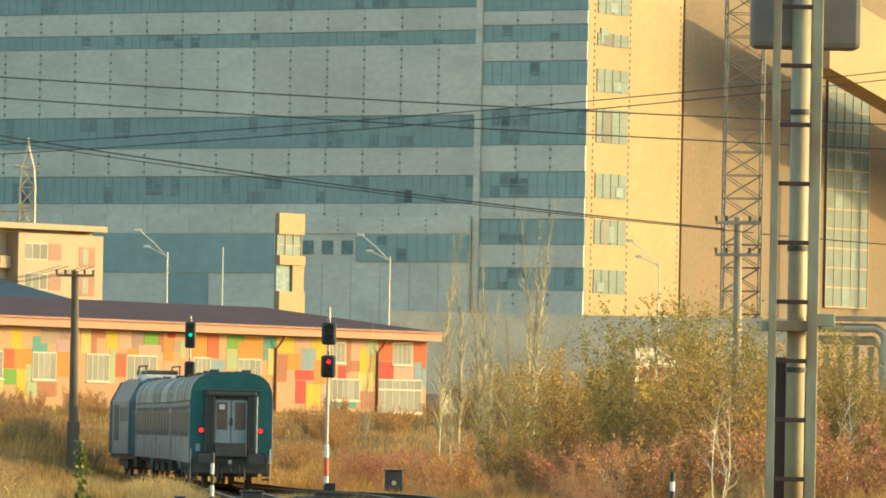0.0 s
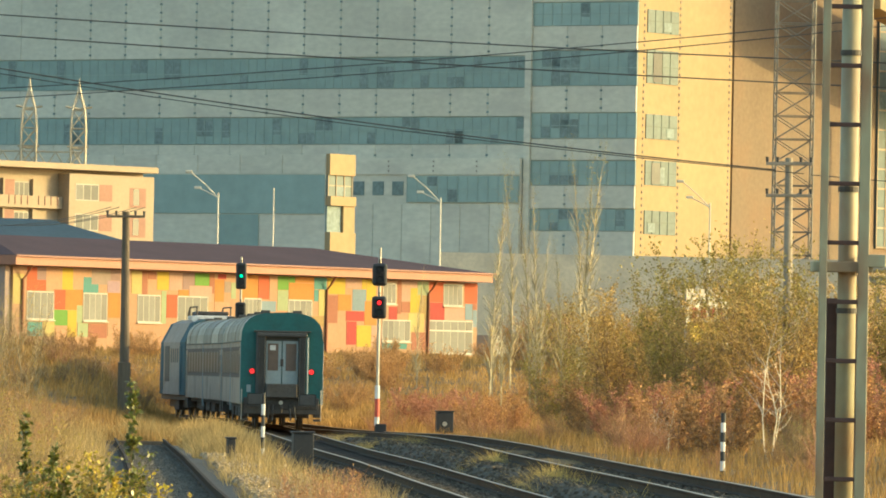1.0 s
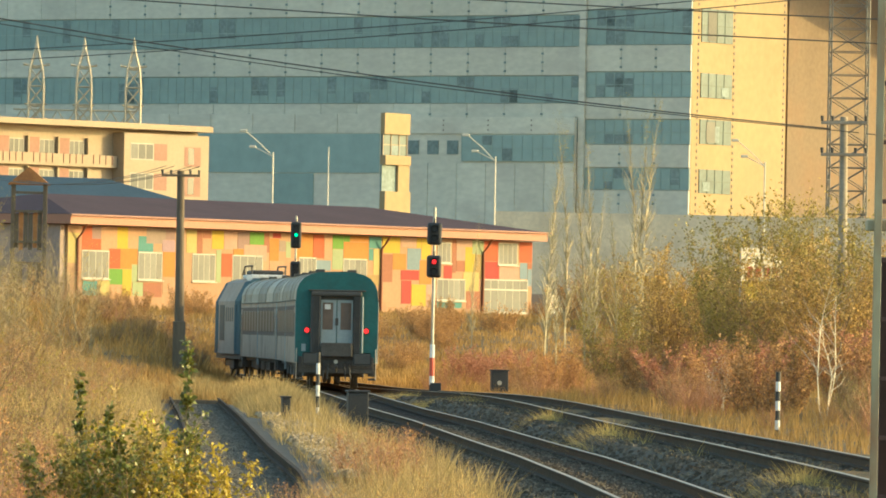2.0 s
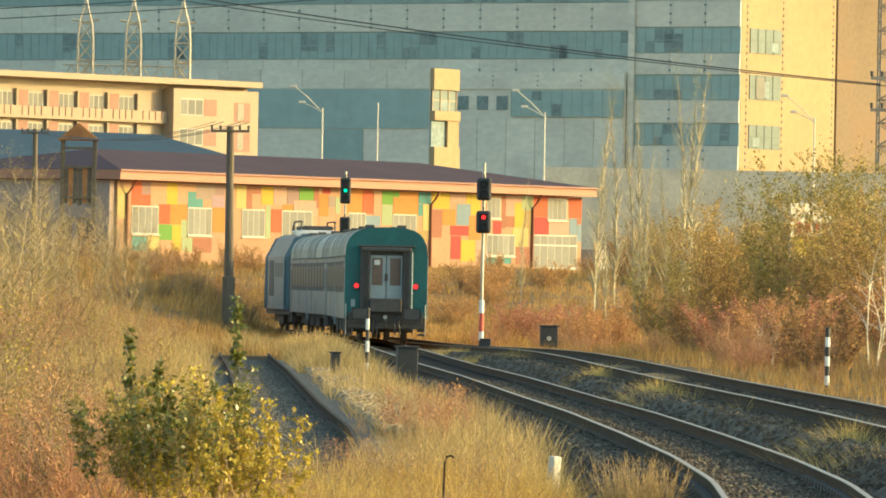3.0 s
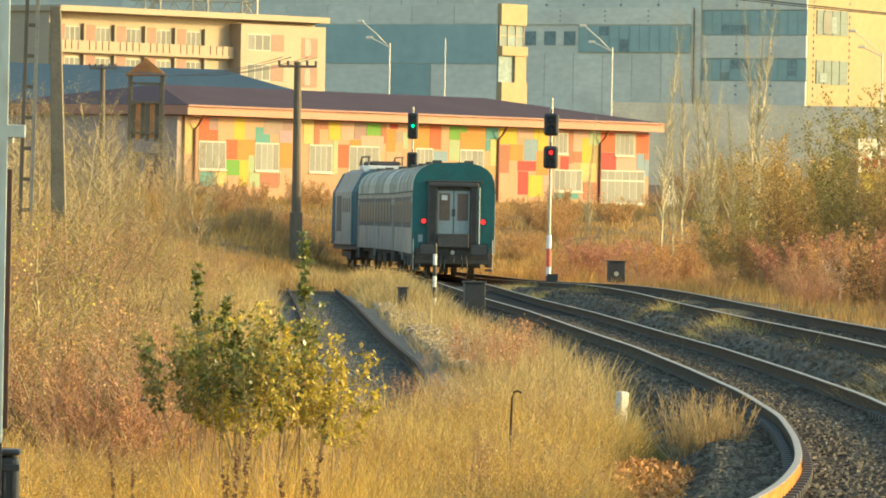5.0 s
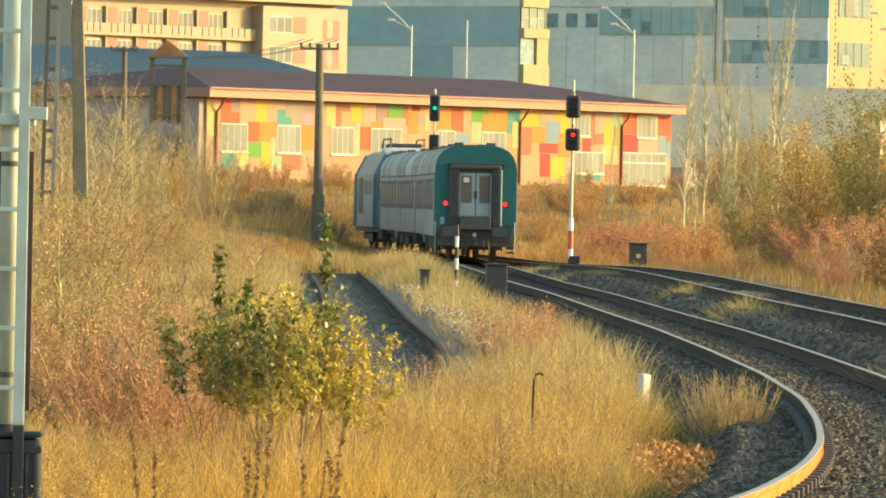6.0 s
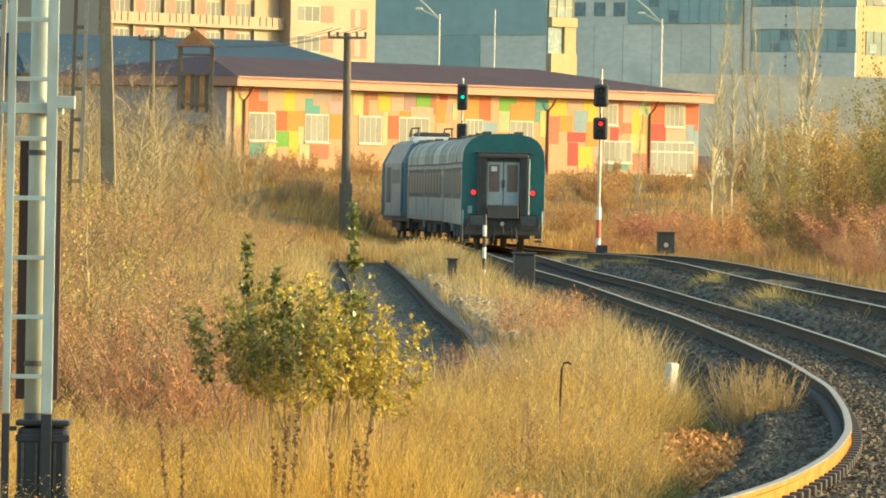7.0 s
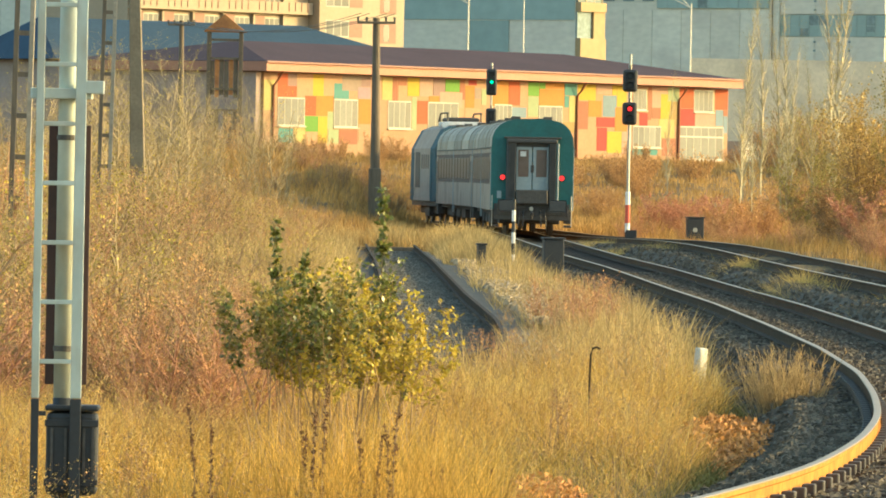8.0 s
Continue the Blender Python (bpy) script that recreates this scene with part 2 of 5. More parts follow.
PAINTS = [("orange_red", (0.337, 0.070, 0.022)), ("yellow", (0.367, 0.256, 0.024)), ("orange", (0.347, 0.144, 0.024)), ("peach", (0.347, 0.195, 0.106)),
          ("green", (0.102, 0.218, 0.029)), ("turquoise", (0.066, 0.186, 0.159)), ("pink_beige", (0.337, 0.205, 0.144)), ("light_blue", (0.144, 0.195, 0.217)),
          ("crimson", (0.281, 0.033, 0.024)), ("pale_yellow", (0.358, 0.280, 0.096)), ("terracotta", (0.245, 0.093, 0.048)), ("mauve", (0.214, 0.135, 0.115)), ("stone_grey", (0.232, 0.172, 0.129)), ("lavender", (0.275, 0.181, 0.189)),
          ("pale_green", (0.232, 0.267, 0.138)), ("ochre", (0.258, 0.172, 0.060))]
for pn, pc in PAINTS:
    M[pn] = mat(pn + "_paint", pc, 0.85, var=0.08, scale=0.5, fine=4, bump=0.05)


# ---------- mesh helpers ----------
def box(bm, x0, x1, y0, y1, z0, z1, bevel=0.0, m=None):
    v = [bm.verts.new(m @ Vector(p) if m else p) for p in ((x0, y0, z0), (x1, y0, z0), (x1, y1, z0), (x0, y1, z0), (x0, y0, z1), (x1, y0, z1), (x1, y1, z1), (x0, y1, z1))]
    f = [bm.faces.new([v[i] for i in q]) for q in ((0, 3, 2, 1), (4, 5, 6, 7), (0, 1, 5, 4), (1, 2, 6, 5), (2, 3, 7, 6), (3, 0, 4, 7))]
    if bevel:
        bmesh.ops.bevel(bm, geom=list({e for q in f for e in q.edges}), offset=bevel, segments=2, affect="EDGES", profile=0.5)
    return bm


def tube(bm, points, radii, sides=6, cap=True):
    pts = [Vector(p) for p in points]
    if not hasattr(radii, "__len__"):
        radii = [radii] * len(pts)
    rings = []
    for i, p in enumerate(pts):
        d = (pts[min(i + 1, len(pts) - 1)] - pts[max(i - 1, 0)]).normalized()
        a = d.cross(Vector((0, 0, 1)) if abs(d.z) < 0.9 else Vector((1, 0, 0))).normalized()
        b = d.cross(a)
        rings.append([bm.verts.new(p + (a * math.cos(k * math.tau / sides) + b * math.sin(k * math.tau / sides)) * radii[i]) for k in range(sides)])
    for r, s in zip(rings, rings[1:]):
        for k in range(sides):
            bm.faces.new((r[k], r[(k + 1) % sides], s[(k + 1) % sides], s[k]))
    if cap:
        bm.faces.new(rings[0][::-1]), bm.faces.new(rings[-1])
    return bm


def extrude(bm, profile, y0, y1, closed=True, caps=True):
    """A profile of (x, z) drawn out along y."""
    a = [bm.verts.new((x, y0, z)) for x, z in profile]
    b = [bm.verts.new((x, y1, z)) for x, z in profile]
    n = len(profile)
    for i in range(n if closed else n - 1):
        j = (i + 1) % n
        bm.faces.new((a[i], a[j], b[j], b[i]))
    if closed and caps:
        bm.faces.new(a[::-1]), bm.faces.new(b)
    return bm


def part(name, bm, material, parent=None, label="", smooth=False):
    me = bpy.data.meshes.new(name)
    bmesh.ops.recalc_face_normals(bm, faces=bm.faces)
    bm.to_mesh(me)
    bm.free()
    me.materials.append(M[material])
    if smooth:
        for p in me.polygons:
            p.use_smooth = True
    ob = new(name, me)
    ob.parent = parent
    if label:
        tagged(ob, label)
    return ob


def raw(name, verts, faces, material, parent=None, label=""):
    me = bpy.data.meshes.new(name)
    me.from_pydata(verts, [], faces)
    me.materials.append(M[material])
    ob = new(name, me)
    ob.parent = parent
    if label:
        tagged(ob, label)
    return ob


def thing(name, m, label, category, group="", kind=""):
    ob = new(name)
    ob.empty_display_size = 0.2
    ob.matrix_world = m
    return tagged(ob, label, category, group, kind)


def B(*a, **k):
    return box(bmesh.new(), *a, **k)


def T(*a, **k):
    return tube(bmesh.new(), *a, **k)


def shared(name, me, parent, m):
    ob = new(name, me)
    ob.parent, ob.matrix_basis = parent, m
    return ob


def smooth01(a, b, v):
    t = np.clip((v - a) / (b - a), 0, 1)
    return t * t * (3 - 2 * t)


# ---------- plan of the tracks ----------
def centre_line(ys, xs, lo, hi, window):
    y = np.arange(lo - 40.0, hi + 41.0, 1.0)
    x = np.interp(y, ys, xs)
    k = np.hanning(window + 2)
    return y, np.convolve(np.pad(x, window, mode="reflect", reflect_type="odd"), k / k.sum(), "same")[window:-window]


MAIN = centre_line([-20, 20, 33, 40, 46.7, 52, 57.7, 63.6, 70, 78, 89, 103, 120, 136, 165, 189, 242, 267, 280, 292, 304.5, 316, 327, 339, 351, 365, 400, 450, 700],
                   [-13, -4.2, -0.9, 0.8, 2.32, 3.25, 3.92, 4.4, 4.72, 5.0, 5.1, 5.0, 4.78, 4.4, 3.8, 3.06, 1.86, 1.2, 0.5, -0.35, -1.5, -2.9, -5.1, -8.1, -11.7, -16.5, -31, -56, -190], -20, 640, 7)
SECOND = centre_line([0, 60, 97, 115, 128, 137, 157, 177, 193, 214, 240, 265, 300, 400],
                     [7.5, 8.3, 8.0, 7.75, 7.45, 7.25, 6.95, 6.7, 6.25, 5.7, 4.5, 2.9, 0.2, -9.5], 0, 320, 15)
SIDING = centre_line([40, 80, 89.7, 93, 99, 111, 133, 181, 222, 260], [-5.2, -1.75, -0.74, -0.46, -0.33, -0.45, -0.95, -1.85, -2.75, -3.6], 60, 240, 7)


def main_x(y):
    return np.interp(y, *MAIN)


def second_x(y):
    return np.interp(y, *SECOND)


def siding_x(y):
    return np.interp(y, *SIDING)


def second_z(y):
    return 0.35 * (1 - smooth01(185, 260, np.asarray(y, float)))


def lie(x, y):
    """Height of the ground."""
    x, y = np.asarray(x, float), np.asarray(y, float)
    off = x - main_x(y)
    z = -0.42 + 0.10 * np.sin(x * 0.9 + y * 0.13) * np.sin(y * 0.21)
    bank = 2.9 * smooth01(2.2, 8.0, -off)
    z = z + bank * smooth01(226, 278, y)
    z = z + 0.7 * smooth01(4.0, 10.0, -off) * smooth01(70, 110, y) * (1 - smooth01(220, 270, y))
    side = smooth01(3.0, 9.0, np.abs(off))
    z = z + side * smooth01(300, 440, y) * (3.3 - bank)
    z = z - 0.22 * (1 - smooth01(1.5, 2.6, np.abs(x - siding_x(y)))) * smooth01(80, 88, y) * (1 - smooth01(222, 226, y))
    z = z - 0.15 * (1 - smooth01(1.9, 3.0, np.abs(off))) * smooth01(10, 20, y)
    z = z + 0.55 * smooth01(-2.2, -0.6, x - second_x(y)) * (1 - smooth01(185, 260, y)) * (y > 20)
    z = z + 0.5 * smooth01(3.0, 8.0, x - second_x(y)) * (1 - smooth01(260, 300, y))
    return z


# ---------- ground ----------
def axis(fine_lo, fine_hi, step, lo, hi):
    out = list(np.arange(fine_lo, fine_hi + 0.01, step))
    s = step
    while out[-1] < hi:
        s *= 1.5
        out.append(out[-1] + s)
    s = step
    while out[0] > lo:
        s *= 1.5
        out.insert(0, out[0] - s)
    return np.array(out)


gx, gy = axis(-34, 36, 0.75, -2500, 2500), axis(20, 470, 1.5, -900, 4200)
GX, GY = np.meshgrid(gx, gy)
GZ = lie(GX, GY)
nx, ny = len(gx), len(gy)
gv = np.stack([GX.ravel(), GY.ravel(), GZ.ravel()], 1).tolist()
gf = [(j * nx + i, j * nx + i + 1, (j + 1) * nx + i + 1, (j + 1) * nx + i) for j in range(ny - 1) for i in range(nx - 1)]
ground = tagged(raw("ground", gv, gf, "soil"), "dry brown earth beside and beyond the tracks", "ground", kind="structure")
for p in ground.data.polygons:
    p.use_smooth = True


# ---------- tracks ----------
HEAD = [(-0.030, 0.0), (0.030, 0.0), (0.034, -0.007), (-0.034, -0.007)]
WEB = [(-0.036, -0.008), (0.036, -0.008), (0.034, -0.040), (0.011, -0.055), (0.011, -0.145), (0.07, -0.165), (0.07, -0.176), (-0.07, -0.176), (-0.07, -0.165), (-0.011, -0.145), (-0.011, -0.055), (-0.034, -0.040)]


def sweep(profile, fx, fz, side, y0, y1, step=1.0):
    bm = bmesh.new()
    rings = []
    for y in np.arange(y0, y1 + 0.01, step):
        dx = (fx(y + 0.5) - fx(y - 0.5))
        n = Vector((1, -dx, 0)).normalized()
        c = Vector((fx(y), y, fz(y))) + n * side
        rings.append([bm.verts.new(c + n * a + Vector((0, 0, b))) for a, b in profile])
    k = len(profile)
    for r, s in zip(rings, rings[1:]):
        for i in range(k):
            bm.faces.new((r[i], r[(i + 1) % k], s[(i + 1) % k], s[i]))
    bm.faces.new(rings[0]), bm.faces.new(rings[-1][::-1])
    return bm


sleeper_bm = B(-1.25, 1.25, -0.12, 0.12, -0.30, -0.190, bevel=0.02)
sleeper_me = bpy.data.meshes.new("sleeper")
sleeper_bm.to_mesh(sleeper_me)
sleeper_me.materials.append(M["sleeper"])


def railway(name, label, fx, fz, y0, y1, bed, step=1.0, head="railtop"):
    tr = thing(name, pose(0, 0, 0), label, "railway track", kind="structure")
    for side in (-0.755, 0.755):
        rail = part("rail", sweep(WEB, fx, fz, side, y0, y1, step), "railside", tr, "rusty steel rail")
        rail.data.materials.append(M["rail_sunlit"])
        # faces turned to the sun take the lit rust colour
        for f in rail.data.polygons:
            if head == "railtop" and 1 <= f.index % len(WEB) <= 5 and len(f.vertices) == 4:
                f.material_index = 1
        part("rail_head", sweep(HEAD, fx, fz, side, y0, y1, step), head, rail, "worn rail head")
    part("ballast_bed", sweep([(-1.5, -0.21), (1.5, -0.21), (2.1, -0.6), (-2.1, -0.6)], fx, fz, 0, y0, y1, 2.0), bed, tr, "dark stone ballast")
    return tr


flat = lambda y: 0.0
main_track = railway("main_track", "curved main railway track of worn rails on dark ballast", main_x, flat, 8, 440, "ballast")
second_track = railway("second_track", "curved second railway track of worn rails on dark ballast", second_x, lambda y: float(second_z(y)), 30, 285, "ballast")
siding_track = railway("siding_track", "short overgrown siding with rusty rails and grey gravel", siding_x, lambda y: -0.15, 76, 222, "gravel", head="railside")
part("end_beam", B(-3.8, -1.9, 222.3, 222.5, -0.4, -0.24, bevel=0.02), "wood", siding_track, "old timber end beam")


# ---------- grass ----------
def blades(name, x, y, h, width, material, label, category="grass", lean=0.35):
    """Thin bent blades, two faces each."""
    n = len(x)
    rng = np.random.default_rng(n)
    z = lie(x, y) - 0.03
    ang = rng.uniform(0, np.pi, n)
    w = width * rng.uniform(0.6, 1.4, n) / 2
    ux, uy = np.cos(ang) * w, np.sin(ang) * w * 0.4
    lx, ly = rng.normal(0, lean, n) * h, rng.normal(0, lean, n) * h
    v = np.empty((n, 5, 3))
    v[:, 0] = np.stack([x - ux, y - uy, z], 1)
    v[:, 1] = np.stack([x + ux, y + uy, z], 1)
    mx, my, mz = x + lx * 0.35, y + ly * 0.35, z + h * 0.6
    v[:, 2] = np.stack([mx + ux * 0.8, my + uy * 0.8, mz], 1)
    v[:, 3] = np.stack([mx - ux * 0.8, my - uy * 0.8, mz], 1)
    v[:, 4] = np.stack([x + lx, y + ly, z + h], 1)
    base = np.arange(n)[:, None] * 5
    me = bpy.data.meshes.new(name)
    q = (base + np.array([0, 1, 2, 3])).ravel()
    t3 = (base + np.array([3, 2, 4])).ravel()
    me.vertices.add(n * 5)
    me.vertices.foreach_set("co", v.ravel())
    me.loops.add(n * 7)
    me.loops.foreach_set("vertex_index", np.concatenate([q, t3]))
    me.polygons.add(n * 2)
    me.polygons.foreach_set("loop_start", np.concatenate([np.arange(n) * 4, n * 4 + np.arange(n) * 3]))
    me.update(calc_edges=True)
    me.validate()
    me.materials.append(M[material])
    return tagged(new(name, me), label, category, kind="stuff")


def scatter(n, y0, y1, xlo, xhi, seed, power=1.6):
    """Places between two edges, thinner with distance."""
    rng = np.random.default_rng(seed)
    y = y0 + (y1 - y0) * rng.random(n) ** power
    a, b = xlo(y), xhi(y)
    return a + (b - a) * rng.random(n), y, rng


def patchy(x, y, rng, f, cut):
    v = np.sin(x * f + 1.3 * np.sin(y * f * 0.37)) + np.sin(y * f * 0.55 + 1.7 * np.sin(x * f * 0.6)) + rng.normal(0, 0.7, len(x))
    return v > cut


def off_track(x, y, gap=1.75):
    return (np.abs(x - main_x(y)) > gap) & ((np.abs(x - second_x(y)) > gap) | (y > 290)) & ((np.abs(x - siding_x(y)) > 1.25) | (y < 86) | (y > 224))


HEAPS = ((2.68, 67.5, 0.70, 7.8), (0.56, 53.0, 0.55, 2.6))


def meadow(name, n, y0, y1, lo, hi, hmin, hmax, width, material, label, seed, power=1.6, cut=-9, f=0.8, gap=1.75, lean=0.3, worn=1.0):
    x, y, rng = scatter(n, y0, y1, lo, hi, seed, power)
    keep = off_track(x, y, gap) & patchy(x, y, rng, f, cut)
    keep &= rng.random(len(x)) < 1 - (1 - worn) * (1 - smooth01(56, 70, y)) * smooth01(-4.2, -3.0, x - main_x(y))
    for hx, hy, rx, ry in HEAPS:
        keep &= ((x - hx) / rx) ** 2 + ((y - hy) / ry) ** 2 > 1
    x, y = x[keep], y[keep]
    h = rng.uniform(hmin, hmax, len(x)) * (0.75 + 0.35 * np.sin(x * 1.1 + 2 * np.sin(y * 0.3)))
    return blades(name, x, y, h, width, material, label, lean=lean)


NEAR_LEFT = lambda y: -0.066 * y - 1.2
meadow("foreground_grass", 120000, 38, 84, NEAR_LEFT, lambda y: np.minimum(main_x(y) - 1.75, 0.07 * y), 0.18, 0.52, 0.006, "grass", "tall dry golden grass beside the tracks", 1, 1.2, lean=0.8, gap=2.25, worn=0.35)
meadow("foreground_seed_grass", 22000, 38, 84, NEAR_LEFT, lambda y: np.minimum(main_x(y) - 2.3, 0.07 * y), 0.35, 0.85, 0.005, "grass_pale", "pale seeded grass stalks over the meadow", 2, 1.2, lean=0.35, cut=-0.2, gap=2.25, worn=0.25)
meadow("brown_meadow_grass", 80000, 38, 110, NEAR_LEFT, lambda y: np.minimum(main_x(y) - 2.0, 0.07 * y), 0.2, 0.65, 0.006, "grass_brown", "brown tangled grass among the golden grass", 12, 1.2, cut=0.1, f=1.1, lean=0.7, gap=2.25, worn=0.7)
meadow("dark_meadow_grass", 30000, 38, 110, NEAR_LEFT, lambda y: np.minimum(main_x(y) - 2.0, 0.07 * y), 0.15, 0.7, 0.006, "twig", "dark dead stalks standing among the golden grass", 13, 1.2, cut=0.5, f=1.7, lean=0.4, gap=2.25)
meadow("low_green_weeds", 22000, 38, 80, lambda y: main_x(y) - 4.4, lambda y: main_x(y) - 1.9, 0.08, 0.28, 0.012, "grass_green", "low greenish weeds along the ballast edge", 14, 1.0, cut=-0.6, f=1.5, lean=0.9, gap=1.9)
meadow("shrub_foot_grass", 9000, 41, 47.5, lambda y: -0.050 * y, lambda y: 0.004 * y, 0.5, 1.1, 0.005, "grass", "tall golden grass in front of the shrub", 15, 1.0, lean=0.3, cut=-0.8)
meadow("middle_grass", 95000, 84, 235, lambda y: -0.066 * y - 2, lambda y: main_x(y) - 1.9, 0.3, 0.85, 0.014, "grass_soft", "dry golden grass between siding and main track", 3, 1.0)
meadow("verge_grass", 70000, 60, 235, lambda y: main_x(y) + 1.0, lambda y: second_x(y) - 0.95, 0.3, 0.65, 0.009, "grass_pale", "sparse pale grass between the two tracks", 4, 1.0, cut=0.9, f=0.5, gap=0.95, lean=0.5)
meadow("verge_weeds", 95000, 60, 235, lambda y: main_x(y) + 1.2, lambda y: second_x(y) - 1.0, 0.12, 0.4, 0.010, "grass_brown", "low brown weeds between the two tracks", 16, 1.0, cut=-0.7, f=0.9, gap=1.0, lean=0.8)
meadow("far_verge_grass", 50000, 90, 300, lambda y: second_x(y) + 1.7, lambda y: second_x(y) + 16, 0.25, 0.65, 0.016, "grass_brown", "dry grass along the foot of the bushes", 5, 1.0)
meadow("bank_grass", 95000, 215, 330, lambda y: main_x(y) - 26, lambda y: main_x(y) - 1.9, 0.25, 0.7, 0.028, "grass_brown", "dry grass on the bank beside the train", 6, 1.0)
meadow("bank_foot_grass", 24000, 190, 238, lambda y: main_x(y) - 5.5, lambda y: main_x(y) - 1.75, 0.45, 1.0, 0.022, "grass_soft", "tall golden grass at the foot of the bank", 17, 1.0)
meadow("cutting_grass", 60000, 262, 420, lambda y: main_x(y) - 9, lambda y: main_x(y) + 16, 0.35, 0.85, 0.045, "grass_brown", "dry grass in the cutting before the train", 18, 1.0, gap=1.9)
meadow("slope_grass", 110000, 290, 475, lambda y: -0.02 * y - 26, lambda y: 0.12 * y, 0.2, 0.6, 0.045, "grass_brown", "thin dry grass on the slope below the painted building", 7, 1.0)


# ---------- shrubs and trees ----------
def rod(vs, fs, p, q, r0, r1):
    d = (q - p)
    a = d.cross(Vector((0.3, 0.2, 1))).normalized()
    b = d.cross(a).normalized()
    i = len(vs)
    for c, r in ((p, r0), (q, r1)):
        for k in range(3):
            o = a * math.cos(k * 2.0944) + b * math.sin(k * 2.0944)
            vs.append(tuple(c + o * r))
    for k in range(3):
        fs.append((i + k, i + (k + 1) % 3, i + 3 + (k + 1) % 3, i + 3 + k))


def leaf(vs, fs, p, size, rng):
    u = Vector((rng.gauss(0, 1), rng.gauss(0, 1), rng.gauss(0, 1))).normalized()
    w = u.cross(Vector((rng.gauss(0, 1), rng.gauss(0, 1), rng.gauss(0, 1)))).normalized()
    i = len(vs)
    vs += [tuple(p), tuple(p + u * size * 0.5 + w * size * 0.28), tuple(p + u * size), tuple(p + u * size * 0.5 - w * size * 0.28)]
    fs.append((i, i + 1, i + 2, i + 3))


def grow(seed, stems, height, spread, lean, base_r, twigs, leaves, size, bare=0.25, droop=0.0, upright=0.7, reach=1.0, low=0.6, wander=0.11):
    """Stems that wander up from one root, with side twigs, and leaves along the twigs."""
    rng = random.Random(seed)
    wv, wf, lv, lf = [], [], [], []
    for s in range(stems):
        ang = rng.uniform(0, math.tau)
        h = height * rng.uniform(low, 1.0)
        p = Vector((math.cos(ang) * spread * rng.random() * 0.45, math.sin(ang) * spread * rng.random() * 0.45, -0.1))
        d = Vector((math.cos(ang) * lean * rng.random(), math.sin(ang) * lean * rng.random(), 1)).normalized()
        seg = 7
        for k in range(seg):
            r0, r1 = base_r * (1 - k / seg) ** 0.8 + 0.0015, base_r * (1 - (k + 1) / seg) ** 0.8 + 0.0012
            q = p + d * h / seg
            rod(wv, wf, p, q, r0, r1)
            if k / seg >= bare:
                for _ in range(twigs):
                    a2 = rng.uniform(0, math.tau)
                    td = (d * upright + Vector((math.cos(a2), math.sin(a2), rng.uniform(-0.2, 0.5) - droop))).normalized()
                    tl = h * reach * rng.uniform(0.10, 0.30) * (1.15 - 0.6 * k / seg)
                    a = p.lerp(q, rng.random())
                    b1 = a + td * tl * 0.5
                    b2 = b1 + (td + Vector((rng.gauss(0, 0.3), rng.gauss(0, 0.3), rng.gauss(0, 0.25)))).normalized() * tl * 0.5
                    rod(wv, wf, a, b1, r1 * 0.55 + 0.001, r1 * 0.35 + 0.001)
                    rod(wv, wf, b1, b2, r1 * 0.35 + 0.001, 0.001)
                    for _ in range(leaves):
                        f = rng.random()
                        c = a.lerp(b1, f * 2) if f < 0.5 else b1.lerp(b2, f * 2 - 1)
                        leaf(lv, lf, c + Vector((rng.gauss(0, 0.03), rng.gauss(0, 0.03), rng.gauss(0, 0.03))) * tl * 2, size * rng.uniform(0.6, 1.3), rng)
            p = q
            d = (d + Vector((rng.gauss(0, wander), rng.gauss(0, wander), rng.gauss(0.02, 0.05)))).normalized()
    return wv, wf, lv, lf


PLANTS = {}


def plant(name, x, y, turn, label, category, group, key, wood="twig", foliage=None, scale=1.0, **how):
    m = pose(x, y, float(lie(x, y)), 0, 0, turn)
    if key in PLANTS:
        ob = copy_thing(PLANTS[key], m)
        ob.scale = (scale, scale, scale)
        return tagged(ob, label, category, group)
    wv, wf, lv, lf = grow(**how)
    ob = thing(name, m, label, category, group)
    tagged(raw("stem", wv, wf, wood, ob), kind="stuff")
    if lv and foliage:
        tagged(raw("foliage", lv, lf, foliage, ob), kind="stuff")
    ob.scale = (scale, scale, scale)
    PLANTS[key] = ob
    return ob

# ---------- train ----------
def coach_profile():
    pts = [(-1.40, 0.92), (-1.42, 1.5), (-1.42, 3.0)]
    for k in range(1, 12):
        a = math.pi * (1 - k / 12)
        c, s = math.cos(a), math.sin(a)
        pts.append((1.42 * math.copysign(abs(c) ** 0.62, c), 3.0 + 1.05 * abs(s) ** 0.72))
    return pts + [(1.42, 3.0), (1.42, 1.5), (1.40, 0.92)]


LEN = 24.1


def bogie(parent, y):
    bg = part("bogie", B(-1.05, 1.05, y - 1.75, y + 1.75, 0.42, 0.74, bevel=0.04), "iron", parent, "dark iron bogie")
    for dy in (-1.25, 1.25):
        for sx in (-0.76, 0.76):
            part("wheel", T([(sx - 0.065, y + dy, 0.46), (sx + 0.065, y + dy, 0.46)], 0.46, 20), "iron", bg)


